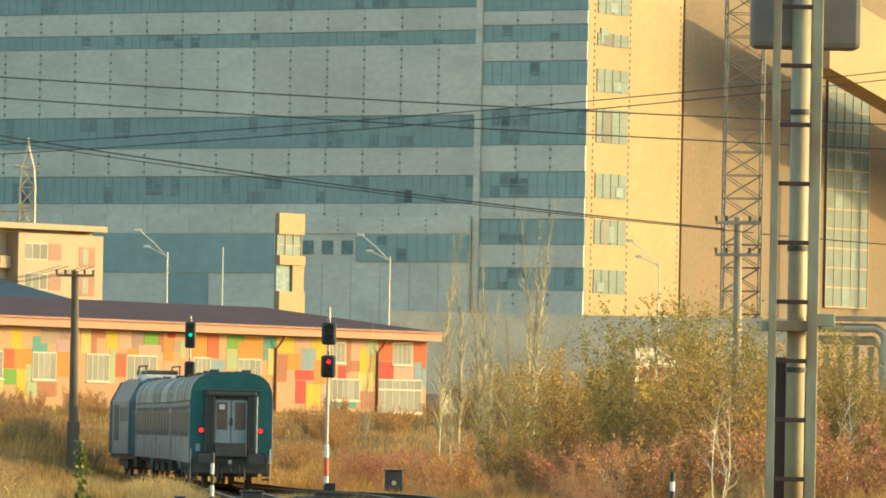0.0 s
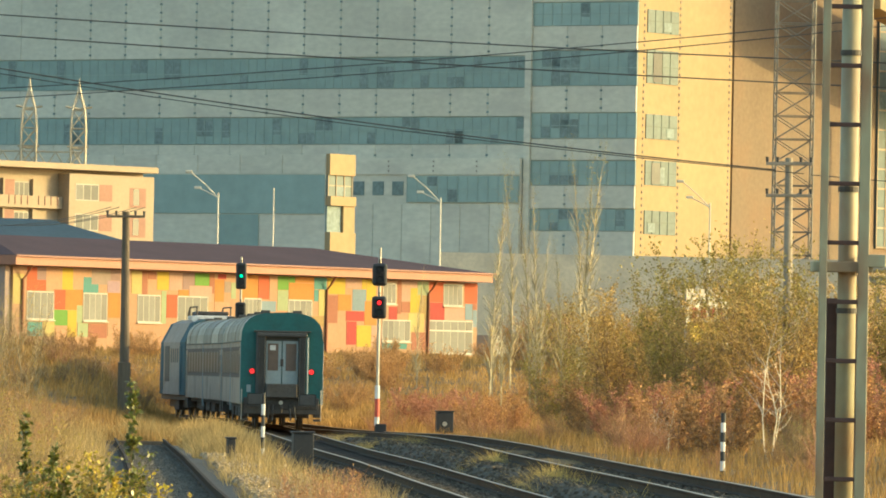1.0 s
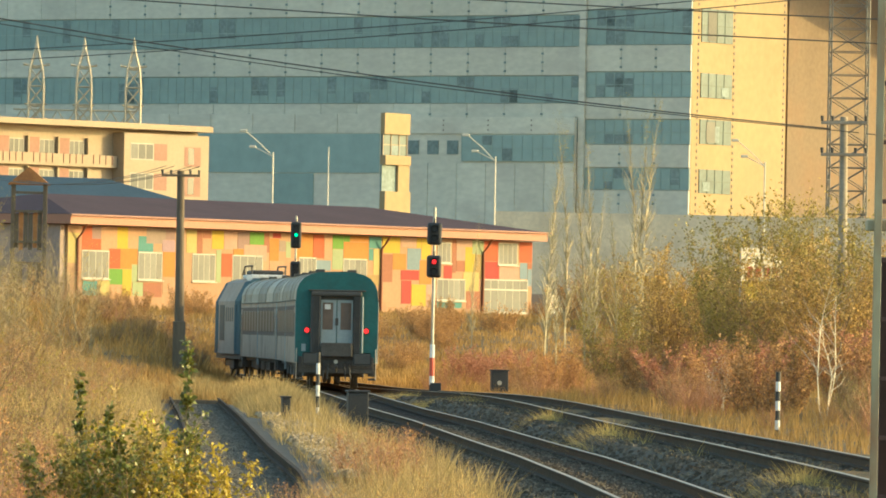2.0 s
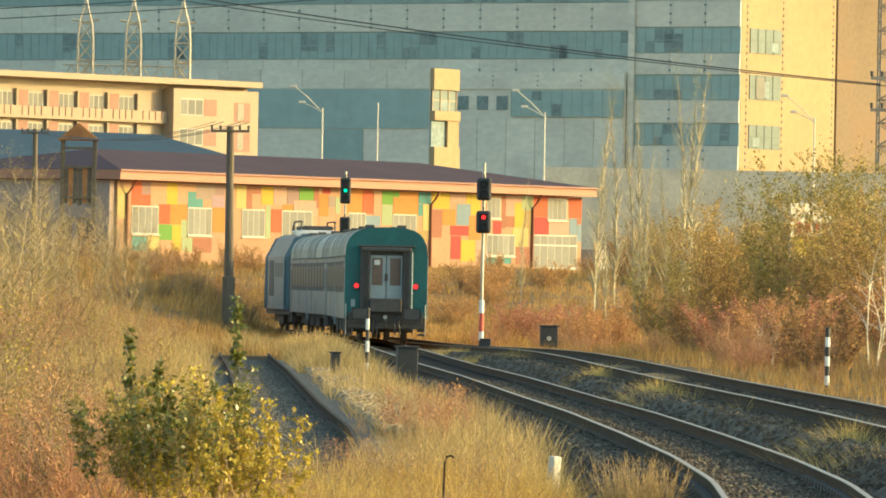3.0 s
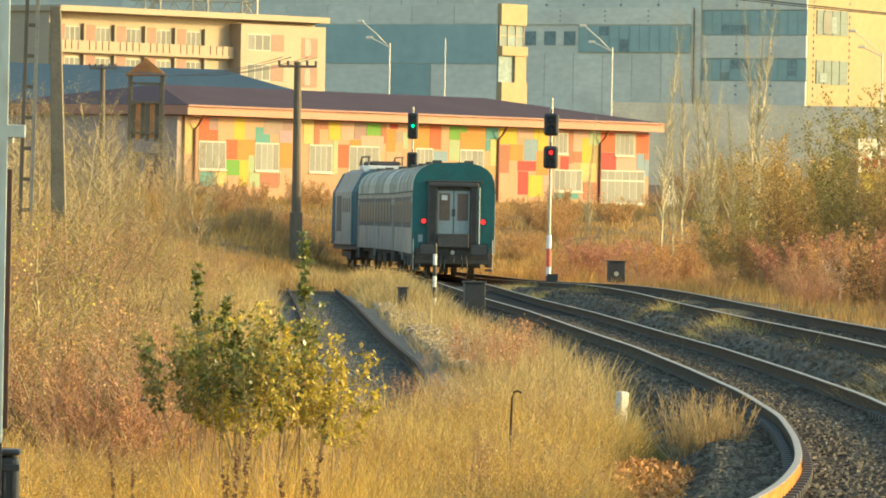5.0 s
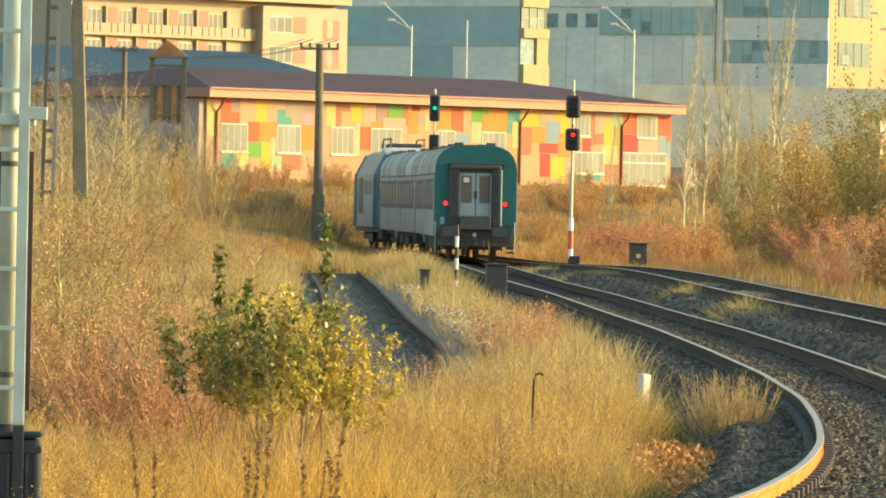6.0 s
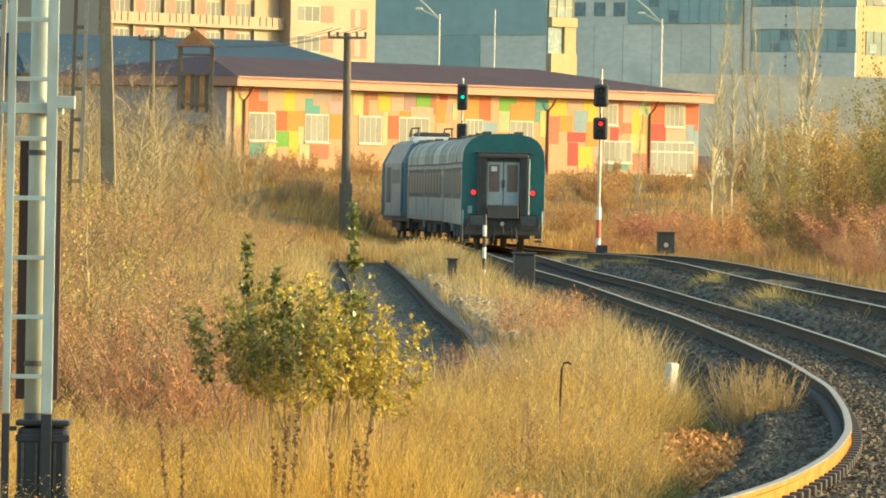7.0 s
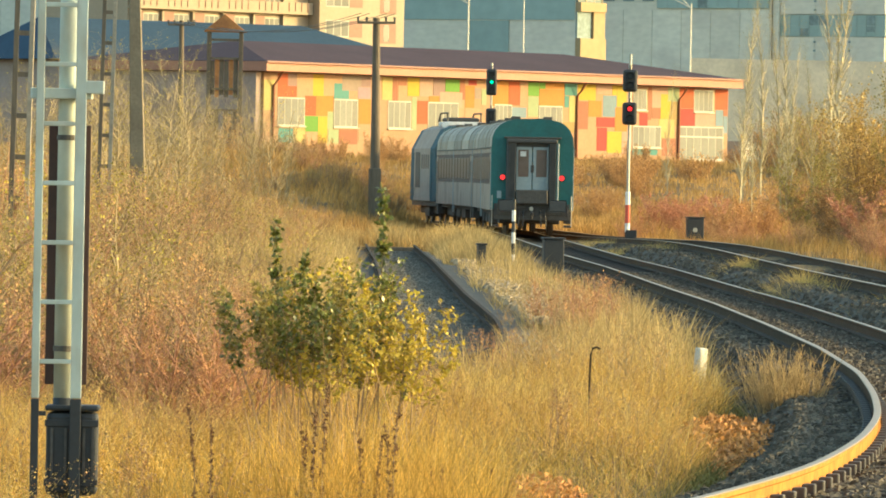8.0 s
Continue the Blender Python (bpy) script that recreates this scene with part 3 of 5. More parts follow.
def build_coach():
    c = thing("passenger_coach", pose(0, 0, 0), "grey passenger coach with teal end wall on the track", "train coach", "coaches of the train")
    prof = coach_profile()
    left = [p for p in prof if p[1] <= 3.0 and p[0] < 0]
    for s, nm in ((1, "left"), (-1, "right")):
        part("lower_side", B(*sorted((-1.42 * s, -1.36 * s)), 0.06, LEN - 0.06, 0.88, 1.78), "coach_grey", c, "dusty grey lower side")
        band = part("window_band", B(*sorted((-1.425 * s, -1.36 * s)), 0.06, LEN - 0.06, 1.784, 2.86), "coach_band", c, "brown grey window band")
        for k in range(11):
            y = 1.9 + k * 1.88
            part("window", B(*sorted((-1.432 * s, -1.40 * s)), y, y + 1.35, 1.93, 2.72, bevel=0.008), "coach_window", band)
        part("cantrail", B(*sorted((-1.425 * s, -1.36 * s)), 0.06, LEN - 0.06, 2.864, 3.02), "coach_grey", c)
        for y in (0.35, LEN - 1.25):
            d = part("side_door", B(*sorted((-1.436 * s, -1.38 * s)), y, y + 0.9, 0.95, 2.80, bevel=0.01), "coach_grey", c, "grey folding entrance door")
            part("door_window", B(*sorted((-1.442 * s, -1.40 * s)), y + 0.25, y + 0.65, 1.8, 2.6, bevel=0.008), "glass_dark", d)
            part("step", B(*sorted((-1.40 * s, -1.15 * s)), y, y + 0.9, 0.45, 0.88), "iron", c)
        part("corner_post", B(*sorted((-1.435 * s, -1.36 * s)), -0.01, 0.12, 0.9, 3.02, bevel=0.01), "door_blue", c, "pale corner post")
    arc = [p for p in prof if p[1] >= 3.0]
    cuts = (0.05, 2.6, 7.2, 12.05, 17.0, 21.5, LEN - 0.05)
    for y0, y1 in zip(cuts, [y - 0.03 for y in cuts[1:]]):
        roof = bmesh.new()
        extrude(roof, arc + [(1.3, 2.95), (-1.3, 2.95)], y0, y1)
        part("roof", roof, "coach_roof", c, "dusty silver curved roof")
    for s in (-1, 1):
        part("middle_post", B(*sorted((1.36 * s, 1.44 * s)), LEN / 2 - 0.09, LEN / 2 + 0.09, 0.6, 3.03, bevel=0.01), "door_blue", c)
    for y in cuts[1:-1]:
        rib = bmesh.new()
        extrude(rib, [(x * 1.012, 3.0 + (z - 3.0) * 1.02) for x, z in arc] + [(1.3, 2.98), (-1.3, 2.98)], y - 0.06, y + 0.03)
        part("roof_rib", rib, "coach_roof", c)
    for s in (-1, 1):
        part("rain_gutter", B(*sorted((1.42 * s, 1.45 * s)), 0.06, LEN - 0.06, 3.02, 3.06), "iron", c)
    for y in (1.0, 8.5, 17.0, LEN - 1.2):
        for sx in (-0.55, 0.55):
            part("roof_vent", B(sx - 0.16, sx + 0.16, y, y + 0.4, 3.95, 4.13, bevel=0.03), "iron", c)
    rim = bmesh.new()
    extrude(rim, prof, -0.02, 0.05)
    part("end_wall", rim, "teal", c, "teal painted end wall")
    rim = bmesh.new()
    extrude(rim, prof, LEN - 0.05, LEN + 0.02)
    part("end_wall", rim, "teal", c, "teal painted end wall")
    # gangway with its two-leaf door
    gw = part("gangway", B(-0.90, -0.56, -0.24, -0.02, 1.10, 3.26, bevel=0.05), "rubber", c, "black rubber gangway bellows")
    part("bellows", B(0.56, 0.82, -0.24, -0.02, 1.10, 3.26, bevel=0.05), "rubber", gw)
    part("bellows", B(-0.90, 0.86, -0.30, -0.02, 3.20, 3.36, bevel=0.05), "rubber", gw)
    for s in (-1, 1):
        for k in range(3):
            part("bellows_fold", B(*sorted((s * (0.60 + 0.08 * k), s * (0.63 + 0.08 * k))), -0.27, -0.242, 1.14, 3.2), "iron", gw)
    part("hood", B(-0.98, 0.98, -0.26, -0.02, 3.365, 3.42, bevel=0.02), "iron", gw)
    part("door_lintel", B(-0.55, 0.55, -0.10, -0.03, 3.08, 3.19), "rubber", c)
    part("handrail", T([(0.88, -0.2, 1.15), (0.88, -0.2, 3.2)], 0.032, 8), "door_blue", c, "bright vertical hand rail")
    part("handrail", T([(0.53, -0.2, 1.3), (0.53, -0.2, 3.0)], 0.014, 8), "door_blue", c)
    for s in (-1, 1):
        dr = part("gangway_door", B(*sorted((0.015 * s, 0.55 * s)), -0.09, -0.03, 1.3, 3.075, bevel=0.01), "door_blue", c, "pale blue gangway door")
        part("door_window", B(*sorted((0.13 * s, 0.49 * s)), -0.10, -0.085, 2.05, 2.98, bevel=0.01), "coach_band", dr)
    part("notice", B(-0.42, -0.22, -0.108, -0.102, 2.75, 2.92), "white", c)
    part("door_lock", B(-0.05, 0.05, -0.13, -0.09, 2.2, 2.45, bevel=0.01), "iron", c)
    part("footplate", B(-0.54, 0.54, -0.36, -0.26, 1.12, 1.60, bevel=0.03), "iron", c, "folded dark footplate")
    part("apron", B(-1.3, 1.3, -0.09, -0.03, 0.55, 1.12, bevel=0.02), "iron", c, "dark apron under the end wall")
    for sx in (-1.02, 1.02):
        tl = part("tail_lamp", T([(sx, -0.07, 2.02), (sx, -0.02, 2.02)], 0.13, 16), "iron", c, "red glowing tail lamp")
        part("lens", T([(sx, -0.085, 2.02), (sx, -0.072, 2.02)], 0.08, 16), "red_lamp", tl)
        bf = part("buffer", B(sx * 0.86 - 0.31, sx * 0.86 + 0.31, -0.62, -0.57, 0.84, 1.26, bevel=0.06), "rubber", c, "dark flat buffer")
        part("shank", T([(sx * 0.86, -0.57, 1.05), (sx * 0.86, -0.02, 1.05)], 0.11, 14), "iron", bf)
        part("corner_step", B(*sorted((sx * 1.1, sx * 1.36)), -0.05, 0.35, 0.32, 0.40), "iron", c)
        part("step_rail", T([(sx * 1.34, -0.05, 0.35), (sx * 1.34, -0.12, 0.9), (sx * 1.34, -0.05, 1.4)], 0.018, 6), "steel", c)
    part("stain_panel", B(-1.2, -1.05, -0.032, -0.022, 1.3, 1.55), "door_blue", c)
    part("headstock", B(-1.25, 1.25, -0.10, 0.05, 0.72, 1.0, bevel=0.02), "iron", c)
    part("coupling_hook", T([(0, -0.1, 0.98), (0, -0.32, 0.98), (0, -0.40, 0.80), (0, -0.32, 0.62)], [0.06, 0.06, 0.05, 0.04], 8), "iron", c)
    for sx in (-0.42, -0.28, 0.3, 0.46):
        part("brake_hose", T([(sx, -0.1, 0.86), (sx, -0.3, 0.7), (sx * 1.1, -0.3, 0.35)], 0.028, 6), "rubber", c)
    part("coupling_cap", T([(-0.02, -0.42, 0.95), (-0.02, -0.40, 0.95)], 0.07, 12), "steel", c, "pale round cap")
    part("underframe", B(-1.25, 1.25, 0.1, LEN - 0.1, 0.74, 0.90), "iron", c)
    for y0 in (7.5, 11.0, 15.0):
        part("equipment_box", B(-1.2, 1.2, y0, y0 + 2.3, 0.40, 0.74, bevel=0.03), "iron", c)
    bogie(c, 3.6), bogie(c, LEN - 3.6)
    return c


def build_loco():
    c = thing("diesel_locomotive", pose(0, 0, 0), "blue and pale grey diesel locomotive at the head of the train", "locomotive")
    L = 12.6
    side = [(-1.46, 0.95), (-1.46, 3.15), (-1.05, 3.95), (-0.6, 4.12), (0.6, 4.12), (1.05, 3.95), (1.46, 3.15), (1.46, 0.95)]
    bm = bmesh.new()
    extrude(bm, side, 2.2, L - 2.2)
    part("body", bm, "loco_grey", c, "pale grey engine body")
    for y0, y1, cut in ((0.0, 2.198, 1), (L - 2.198, L, -1)):
        bm = bmesh.new()
        a = [(x * 0.97, z) for x, z in side]
        e = y0 if cut > 0 else y1
        i = y1 if cut > 0 else y0
        low = [bm.verts.new((x, e + cut * (0.0 if z < 2.2 else 0.75 * (z - 2.2) / 1.9), z)) for x, z in a]
        mid = [bm.verts.new((x, i, z)) for x, z in side]
        for k in range(len(side)):
            j = (k + 1) % len(side)
            bm.faces.new((low[k], low[j], mid[j], mid[k]))
        bm.faces.new(low), bm.faces.new(mid)
        part("cab", bm, "loco_blue", c, "blue driver's cab")
        yb = e + cut * 0.36
        for sx in (-0.66, 0.66):
            part("windscreen", B(sx - 0.5, sx + 0.5, yb - 0.06 * cut - 0.02, yb - 0.06 * cut + 0.02, 2.45, 3.3, bevel=0.008, m=Matrix.Translation((0, 0, 0))), "glass_dark", c)
        for sx in (-0.9, 0.9):
            bf = part("buffer", T([(sx, e - cut * 0.6, 1.05), (sx, e - cut * 0.54, 1.05)], 0.27, 18), "iron", c)
            part("shank", T([(sx, e - cut * 0.54, 1.05), (sx, e, 1.05)], 0.1, 12), "iron", bf)
    for s in (-1, 1):
        for y in (1.5, L - 2.4):
            part("cab_door", B(*sorted((1.44 * s, 1.475 * s)), y, y + 0.75, 1.1, 3.0, bevel=0.01), "loco_blue", c)
        for k in range(4):
            part("side_window", B(*sorted((1.45 * s, 1.472 * s)), 3.0 + k * 1.0, 3.5 + k * 1.0, 2.3, 2.9, bevel=0.01), "glass_dark", c)
        part("louvre", B(*sorted((1.45 * s, 1.475 * s)), 7.2, 9.4, 1.5, 3.0, bevel=0.01), "iron", c)
    part("roof_grille", B(-0.75, 0.75, 2.6, 6.8, 4.12, 4.28, bevel=0.03), "white", c, "pale roof base plate")
    part("exhaust_housing", B(-0.65, 0.65, 3.0, 6.2, 4.285, 4.46, bevel=0.08), "iron", c, "dark exhaust housing on the roof")
    for sx in (-0.7, 0.7):
        for y in (3.0, 6.4):
            part("frame_leg", T([(sx, y, 4.12), (sx, y, 4.62)], 0.04, 6), "iron", c)
        part("roof_frame", T([(sx, 2.7, 4.62), (sx, 3.0, 4.64), (sx, 6.2, 4.64), (sx, 7.3, 4.3)], 0.035, 6), "iron", c, "dark tube frame on the roof")
    part("horn", T([(-0.9, 1.9, 4.12), (-0.9, 2.4, 4.12)], [0.13, 0.04], 14), "white", c)
    part("underframe", B(-1.35, 1.35, 0.2, L - 0.2, 0.74, 0.94), "iron", c)
    part("fuel_tank", B(-1.2, 1.2, 5.2, 7.4, 0.3, 0.74, bevel=0.05), "iron", c)
    bogie(c, 3.0), bogie(c, L - 3.0)
    return c


def on_track(y, length):
    """A pose with both ends on the main track, and the y of the front end."""
    y2 = y + length
    for _ in range(4):
        y2 = y + math.sqrt(max(length ** 2 - (main_x(y2) - main_x(y)) ** 2, 1))
    a = math.degrees(math.atan2(-(main_x(y2) - main_x(y)), y2 - y))
    return pose(float(main_x(y)), y, 0, 0, 0, a), y2


coach = build_coach()
TRAIN_Y = 243.0
place, front = on_track(TRAIN_Y, 24.5)
coach.matrix_world = place
for k in range(1):
    place, nxt = on_track(front, 24.5)
    copy_thing(coach, place)
    front = nxt
loco = build_loco()
loco.matrix_world = on_track(front + 0.2, 12.8)[0]


# ---------- signals, masts and posts ----------
def signal_mast(x, y, turn, label, paint, up=0.0):
    m = thing("signal_mast", pose(x, y, float(lie(x, y)), 0, 0, turn), label, "signal mast", "ladder masts by the track")
    part("pole", T([(0, 0, 0.995), (0, 0, 5.75)], 0.062, 18), paint, m, "rust-stained grey green steel pole", smooth=True)
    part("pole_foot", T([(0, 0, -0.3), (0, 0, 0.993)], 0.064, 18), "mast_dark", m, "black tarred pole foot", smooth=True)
    for sx, w in ((-0.172, 0.026), (0.093, 0.036)):
        part("ladder_stile", B(sx - w, sx + w, -0.16, -0.13, 0.995, 5.7, bevel=0.006), paint, m)
        part("stile_foot", B(sx - w, sx + w, -0.16, -0.13, -0.3, 0.991, bevel=0.006), "mast_dark", m)
    for k in range(12):
        part("rung", B(-0.147, 0.058, -0.158, -0.132, 1.22 + k * 0.388, 1.25 + k * 0.388, bevel=0.004), "board" if paint == "mast_rusty" else paint, m)
    part("bracket", B(-0.24, 0.16, -0.128, 0.07, 2.95 + up, 3.02 + up, bevel=0.006), paint, m)
    part("bracket_arm", B(0.12, 0.24, -0.16, -0.04, 2.985 + up, 3.07 + up, bevel=0.006), paint, m)
    for z in (1.30, 2.68 + up, 3.9, 4.8):
        part("clamp", T([(0, 0, z), (0, 0, z + 0.035)], 0.07, 18), "iron", m)
    part("back_board", B(-0.125, 0.15, 0.08, 0.10, 1.08, 2.78 + up, bevel=0.004), "board", m, "dark brown vertical board")
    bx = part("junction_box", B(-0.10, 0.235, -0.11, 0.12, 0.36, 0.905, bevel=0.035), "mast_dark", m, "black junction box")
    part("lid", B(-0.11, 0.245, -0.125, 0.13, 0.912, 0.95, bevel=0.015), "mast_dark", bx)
    for z in (0.42, 0.81):
        part("strap", B(-0.108, 0.243, -0.122, -0.112, z, z + 0.045, bevel=0.004), "mast_dark", bx)
    for sx in (-0.06, 0.03, 0.15, 0.21):
        part("cover_rib", B(sx - 0.008, sx + 0.008, -0.124, -0.111, 0.47, 0.80), "iron", bx)
    part("strut", B(-0.165, -0.10, -0.15, -0.12, 0.88, 0.91), "mast_dark", bx)
    # grey-brown colour holds the shade on the back of the head
    part("signal_head", B(-0.32, 0.40, 0.02, 0.30, 5.24, 6.0, bevel=0.04), "joint", m, "grey backboard of the signal lamps")
    return m


signal_mast(-2.695, 46.2, 0, "grey green ladder mast with black foot and junction box", "mast")
signal_mast(4.06, 46.4, 0, "grey green ladder mast with rust streaks and backboard", "mast_rusty", 0.42)


def colour_signal(x, y, heads, lamp_of, label, bands):
    s = thing("colour_light_signal", pose(x, y, float(lie(x, y))), label, "railway signal", "colour light signals")
    top = heads[-1][0]
    z = 0.0
    for mt, h in bands:
        part("post_band", T([(0, 0, z), (0, 0, z + h - 0.002)], 0.085, 14), mt, s)
        z += h
    part("post", T([(0, 0, z), (0, 0, top + 0.9)], 0.05, 12), "steel", s, "pale upper post")
    part("base_box", B(-0.05, 0.32, -0.3, -0.1, 0.0, 0.62, bevel=0.02), "mast_dark", s)
    for zc, hh, lamp in heads:
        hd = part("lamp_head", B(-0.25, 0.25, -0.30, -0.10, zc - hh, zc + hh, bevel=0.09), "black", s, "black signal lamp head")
        n = max(2, round(hh * 2 / 0.36))
        for k in range(n):
            zz = zc + (k - (n - 1) / 2) * (hh * 1.7 / n)
            lit = lamp and k == lamp[1]
            part("hood", T([(0, -0.44, zz + 0.01), (0, -0.30, zz)], 0.125, 14, cap=False), "black", hd)
            part("lens", T([(0, -0.33, zz), (0, -0.305, zz)], 0.075, 14), lamp[0] if lit else "rubber", hd)
        part("cap", T([(0, -0.2, zc + hh), (0, -0.2, zc + hh + 0.14)], 0.03, 6), "black", hd)
    return s


STRIPES = [("black", 0.55), ("white", 0.3), ("red", 0.62), ("white", 0.45)]
colour_signal(5.05, 238.7, [(4.55, 0.38, ("red_lamp", 1)), (5.66, 0.38, None)], None, "black signal with red light on striped post", STRIPES)
colour_signal(0.52, 331.0, [(4.95, 0.42, None), (6.60, 0.62, ("green_lamp", 1))], None, "black signal with green light on tall post", STRIPES)


def marker_post(x, y, h, label):
    p = thing("marker_post", pose(x, y, float(lie(x, y))), label, "marker post", "striped marker posts")
    n = 7
    for k in range(n):
        part("band", T([(0, 0, h * k / n), (0, 0, h * (k + 1) / n - 0.002)], 0.05, 10), "black" if k % 2 == 0 else "white", p)
    return p


marker_post(0.90, 178, 1.95, "black and white striped marker post in the grass")
marker_post(9.91, 141, 1.35, "black and white striped marker post by the bushes")


def cabinet(x, y, z, w, h, label, post=0.0):
    c = thing("track_cabinet", pose(x, y, z, 0, 0, 8), label, "equipment cabinet", "trackside cabinets")
    part("case", B(-w / 2, w / 2, -0.18, 0.18, post, post + h, bevel=0.02), "mast_dark", c)
    part("lid", B(-w / 2 - 0.03, w / 2 + 0.03, -0.21, 0.21, post + h + 0.002, post + h + 0.05, bevel=0.015), "mast_dark", c)
    if post:
        part("post", T([(0, 0, 0), (0, 0, post)], 0.05, 8), "mast_dark", c)
        part("dial", T([(-0.02, -0.20, post + h * 0.42), (-0.02, -0.182, post + h * 0.42)], 0.08, 12), "steel", c)
    return c


cabinet(1.72, 160.6, -0.30, 0.46, 0.95, "black trackside cabinet in the grass beside the rails")
cabinet(7.25, 236, float(lie(7.25, 236)), 0.56, 0.68, "dark box on a short post beside the rails", post=0.35)
cabinet(0.10, 178, -0.3, 0.20, 0.62, "small rusty trackside box in the grass")

stub = thing("concrete_stub", pose(2.80, 88.6, float(lie(2.80, 88.6)) - 0.05, 3, 2, 38), "pale concrete marker stone leaning in the grass", "marker stone")
part("stone", B(-0.065, 0.065, -0.06, 0.06, 0, 0.58, bevel=0.02), "stone_pale", stub)
hook = thing("bent_rod", pose(1.10, 68.5, float(lie(1.10, 68.5))), "rusty bent iron rod standing in dry grass", "iron rod")
part("rod", T([(0, 0, 0), (0.01, 0, 0.45), (0.02, 0, 0.84), (0.04, 0, 0.90), (0.08, 0, 0.91), (0.11, 0, 0.89)], 0.012, 6), "railside", hook)
old = thing("scrap_beam", pose(-3.05, 66.5, float(lie(-3.05, 66.5)) + 0.10, 0, -2, 80), "rusty beam lying in the grass", "scrap beam")
part("beam", B(-2.6, 2.6, -0.06, 0.06, 0, 0.09, bevel=0.01), "railside", old)


# ---------- poles and wires ----------
def timber_pole(x, y, h, r, arm, label, mt="wood", stub_h=0.0, arms=1):
    p = thing("utility_pole", pose(x, y, float(lie(x, y)), 0.4, -0.5, 0), label, "utility pole", "poles along the railway")
    part("shaft", T([(0, 0, -0.3), (0, 0, h)], [r * 1.25, r * 0.85], 12), mt, p)
    if stub_h:
        part("stub", B(-r * 1.5, r * 1.5, -r * 2.4, -r * 1.2, -0.3, stub_h, bevel=0.02), "wood", p)
    for k in range(arms):
        z = h - 0.22 - k * 0.9
        am = part("cross_arm", B(-arm, arm, -r - 0.06, -r, z, z + 0.09, bevel=0.01), mt, p)
        for sx in (-0.95, -0.5, 0.5, 0.95):
            part("insulator", T([(sx * arm, -r - 0.03, z + 0.09), (sx * arm, -r - 0.03, z + 0.24)], [0.035, 0.05], 8), "rubber", am)
    return p


timber_pole(-3.66, 250, 7.57 - float(lie(-3.66, 250)), 0.15, 0.68, "grey timber utility pole with cross arm and concrete stub", stub_h=2.25 - float(lie(-3.66, 250)))
timber_pole(-13.2, 312, 8.64 - float(lie(-13.2, 312)), 0.12, 0.6, "thin grey utility pole with cross arm behind bushes")
timber_pole(15.85, 200, 7.85, 0.125, 0.66, "concrete power pole with dark cross arms", "concrete", arms=2)
timber_pole(23.2, 165, 7.0, 0.13, 0.01, "slim dark pole beside the bushes", "wood", arms=0)


def concrete_pole(x, y, h, w0, w1, label):
    p = thing("concrete_pole", pose(x, y, float(lie(x, y)), 0, -1.9, 0), label, "concrete pole", "poles along the railway")
    bm = bmesh.new()
    v = [bm.verts.new((sx * w, sy * w * 0.8, z)) for z, w in ((-0.3, w0), (h, w1)) for sx, sy in ((-1, -1), (1, -1), (1, 1), (-1, 1))]
    for q in ((0, 1, 5, 4), (1, 2, 6, 5), (2, 3, 7, 6), (3, 0, 4, 7), (4, 5, 6, 7), (3, 2, 1, 0)):
        bm.faces.new([v[i] for i in q])
    bmesh.ops.bevel(bm, geom=bm.edges[:], offset=0.02, segments=1, affect="EDGES")
    part("shaft", bm, "pole_concrete", p)
    return p


def lattice_post(x, y, h, w, label):
    p = thing("lattice_post", pose(x, y, float(lie(x, y)), 0, 0.9, 0), label, "lattice post", "poles along the railway")
    for sx in (-1, 1):
        # right leg uses the paler colour to paint its sunlit edge
        part("leg", B(sx * w - 0.045, sx * w + 0.045, -0.05, 0.05, -0.3, h, bevel=0.008), "concrete" if sx > 0 else "wood", p)
    for k in range(int(h / 0.75)):
        z = 0.4 + k * 0.75
        part("tie", B(-w + 0.047, w - 0.047, -0.04, 0.04, z, z + 0.09), "wood", p)
    return p


concrete_pole(-8.25, 172, 6.9, 0.20, 0.13, "square concrete pole leaning among the bushes")
lattice_post(-9.15, 172, 7.2, 0.13, "slender two-legged post with ties")
lattice_post(-8.35, 128, 6.6, 0.14, "slender two-legged post with sunlit edge")


def cable(p, q, sag, r, label):
    c = thing("overhead_cable", pose(0, 0, 0), label, "overhead cable", "overhead cables")
    pts = []
    for k in range(25):
        f = k / 24
        v = Vector(p).lerp(Vector(q), f)
        v.z -= sag * 4 * f * (1 - f)
        pts.append(v)
    part("strand", T(pts, r, 5), "wire", c)


CABLE = "thin dark cable sagging high over the railway"
cable((-14, 200, 12.35), (30, 200, 10.95), 0.25, 0.019, CABLE)
cable((-14, 200, 11.8), (30, 200, 10.2), 0.25, 0.019, CABLE)
cable((-14, 200, 11.6), (15.4, 199.8, 8.02), 0.33, 0.019, CABLE)
cable((-14, 200, 11.42), (16.2, 199.8, 7.93), 0.35, 0.013, CABLE)
cable((-14, 205, 9.6), (30, 190, 13.6), 0.5, 0.014, CABLE)
cable((-14, 205, 9.3), (30, 190, 13.4), 0.5, 0.014, CABLE)
cable((16.4, 199.8, 7.9), (32, 190, 6.9), 0.1, 0.014, CABLE)
for k in (-0.6, -0.3, 0.3, 0.6):
    cable((-3.66 + k, 249.8, 7.72), (-13.2 + k * 0.8, 311.8, 8.6), 0.55, 0.012, "thin wire between two timber poles")


# ---------- buildings ----------
def basis(x, y, z, dx, dy):
    """Local x along the wall to the right, local y into the house."""
    d = Vector((dx, dy, 0)).normalized()
    return Matrix(((d.x, -d.y, 0, x), (d.y, d.x, 0, y), (0, 0, 1, z), (0, 0, 0, 1)))


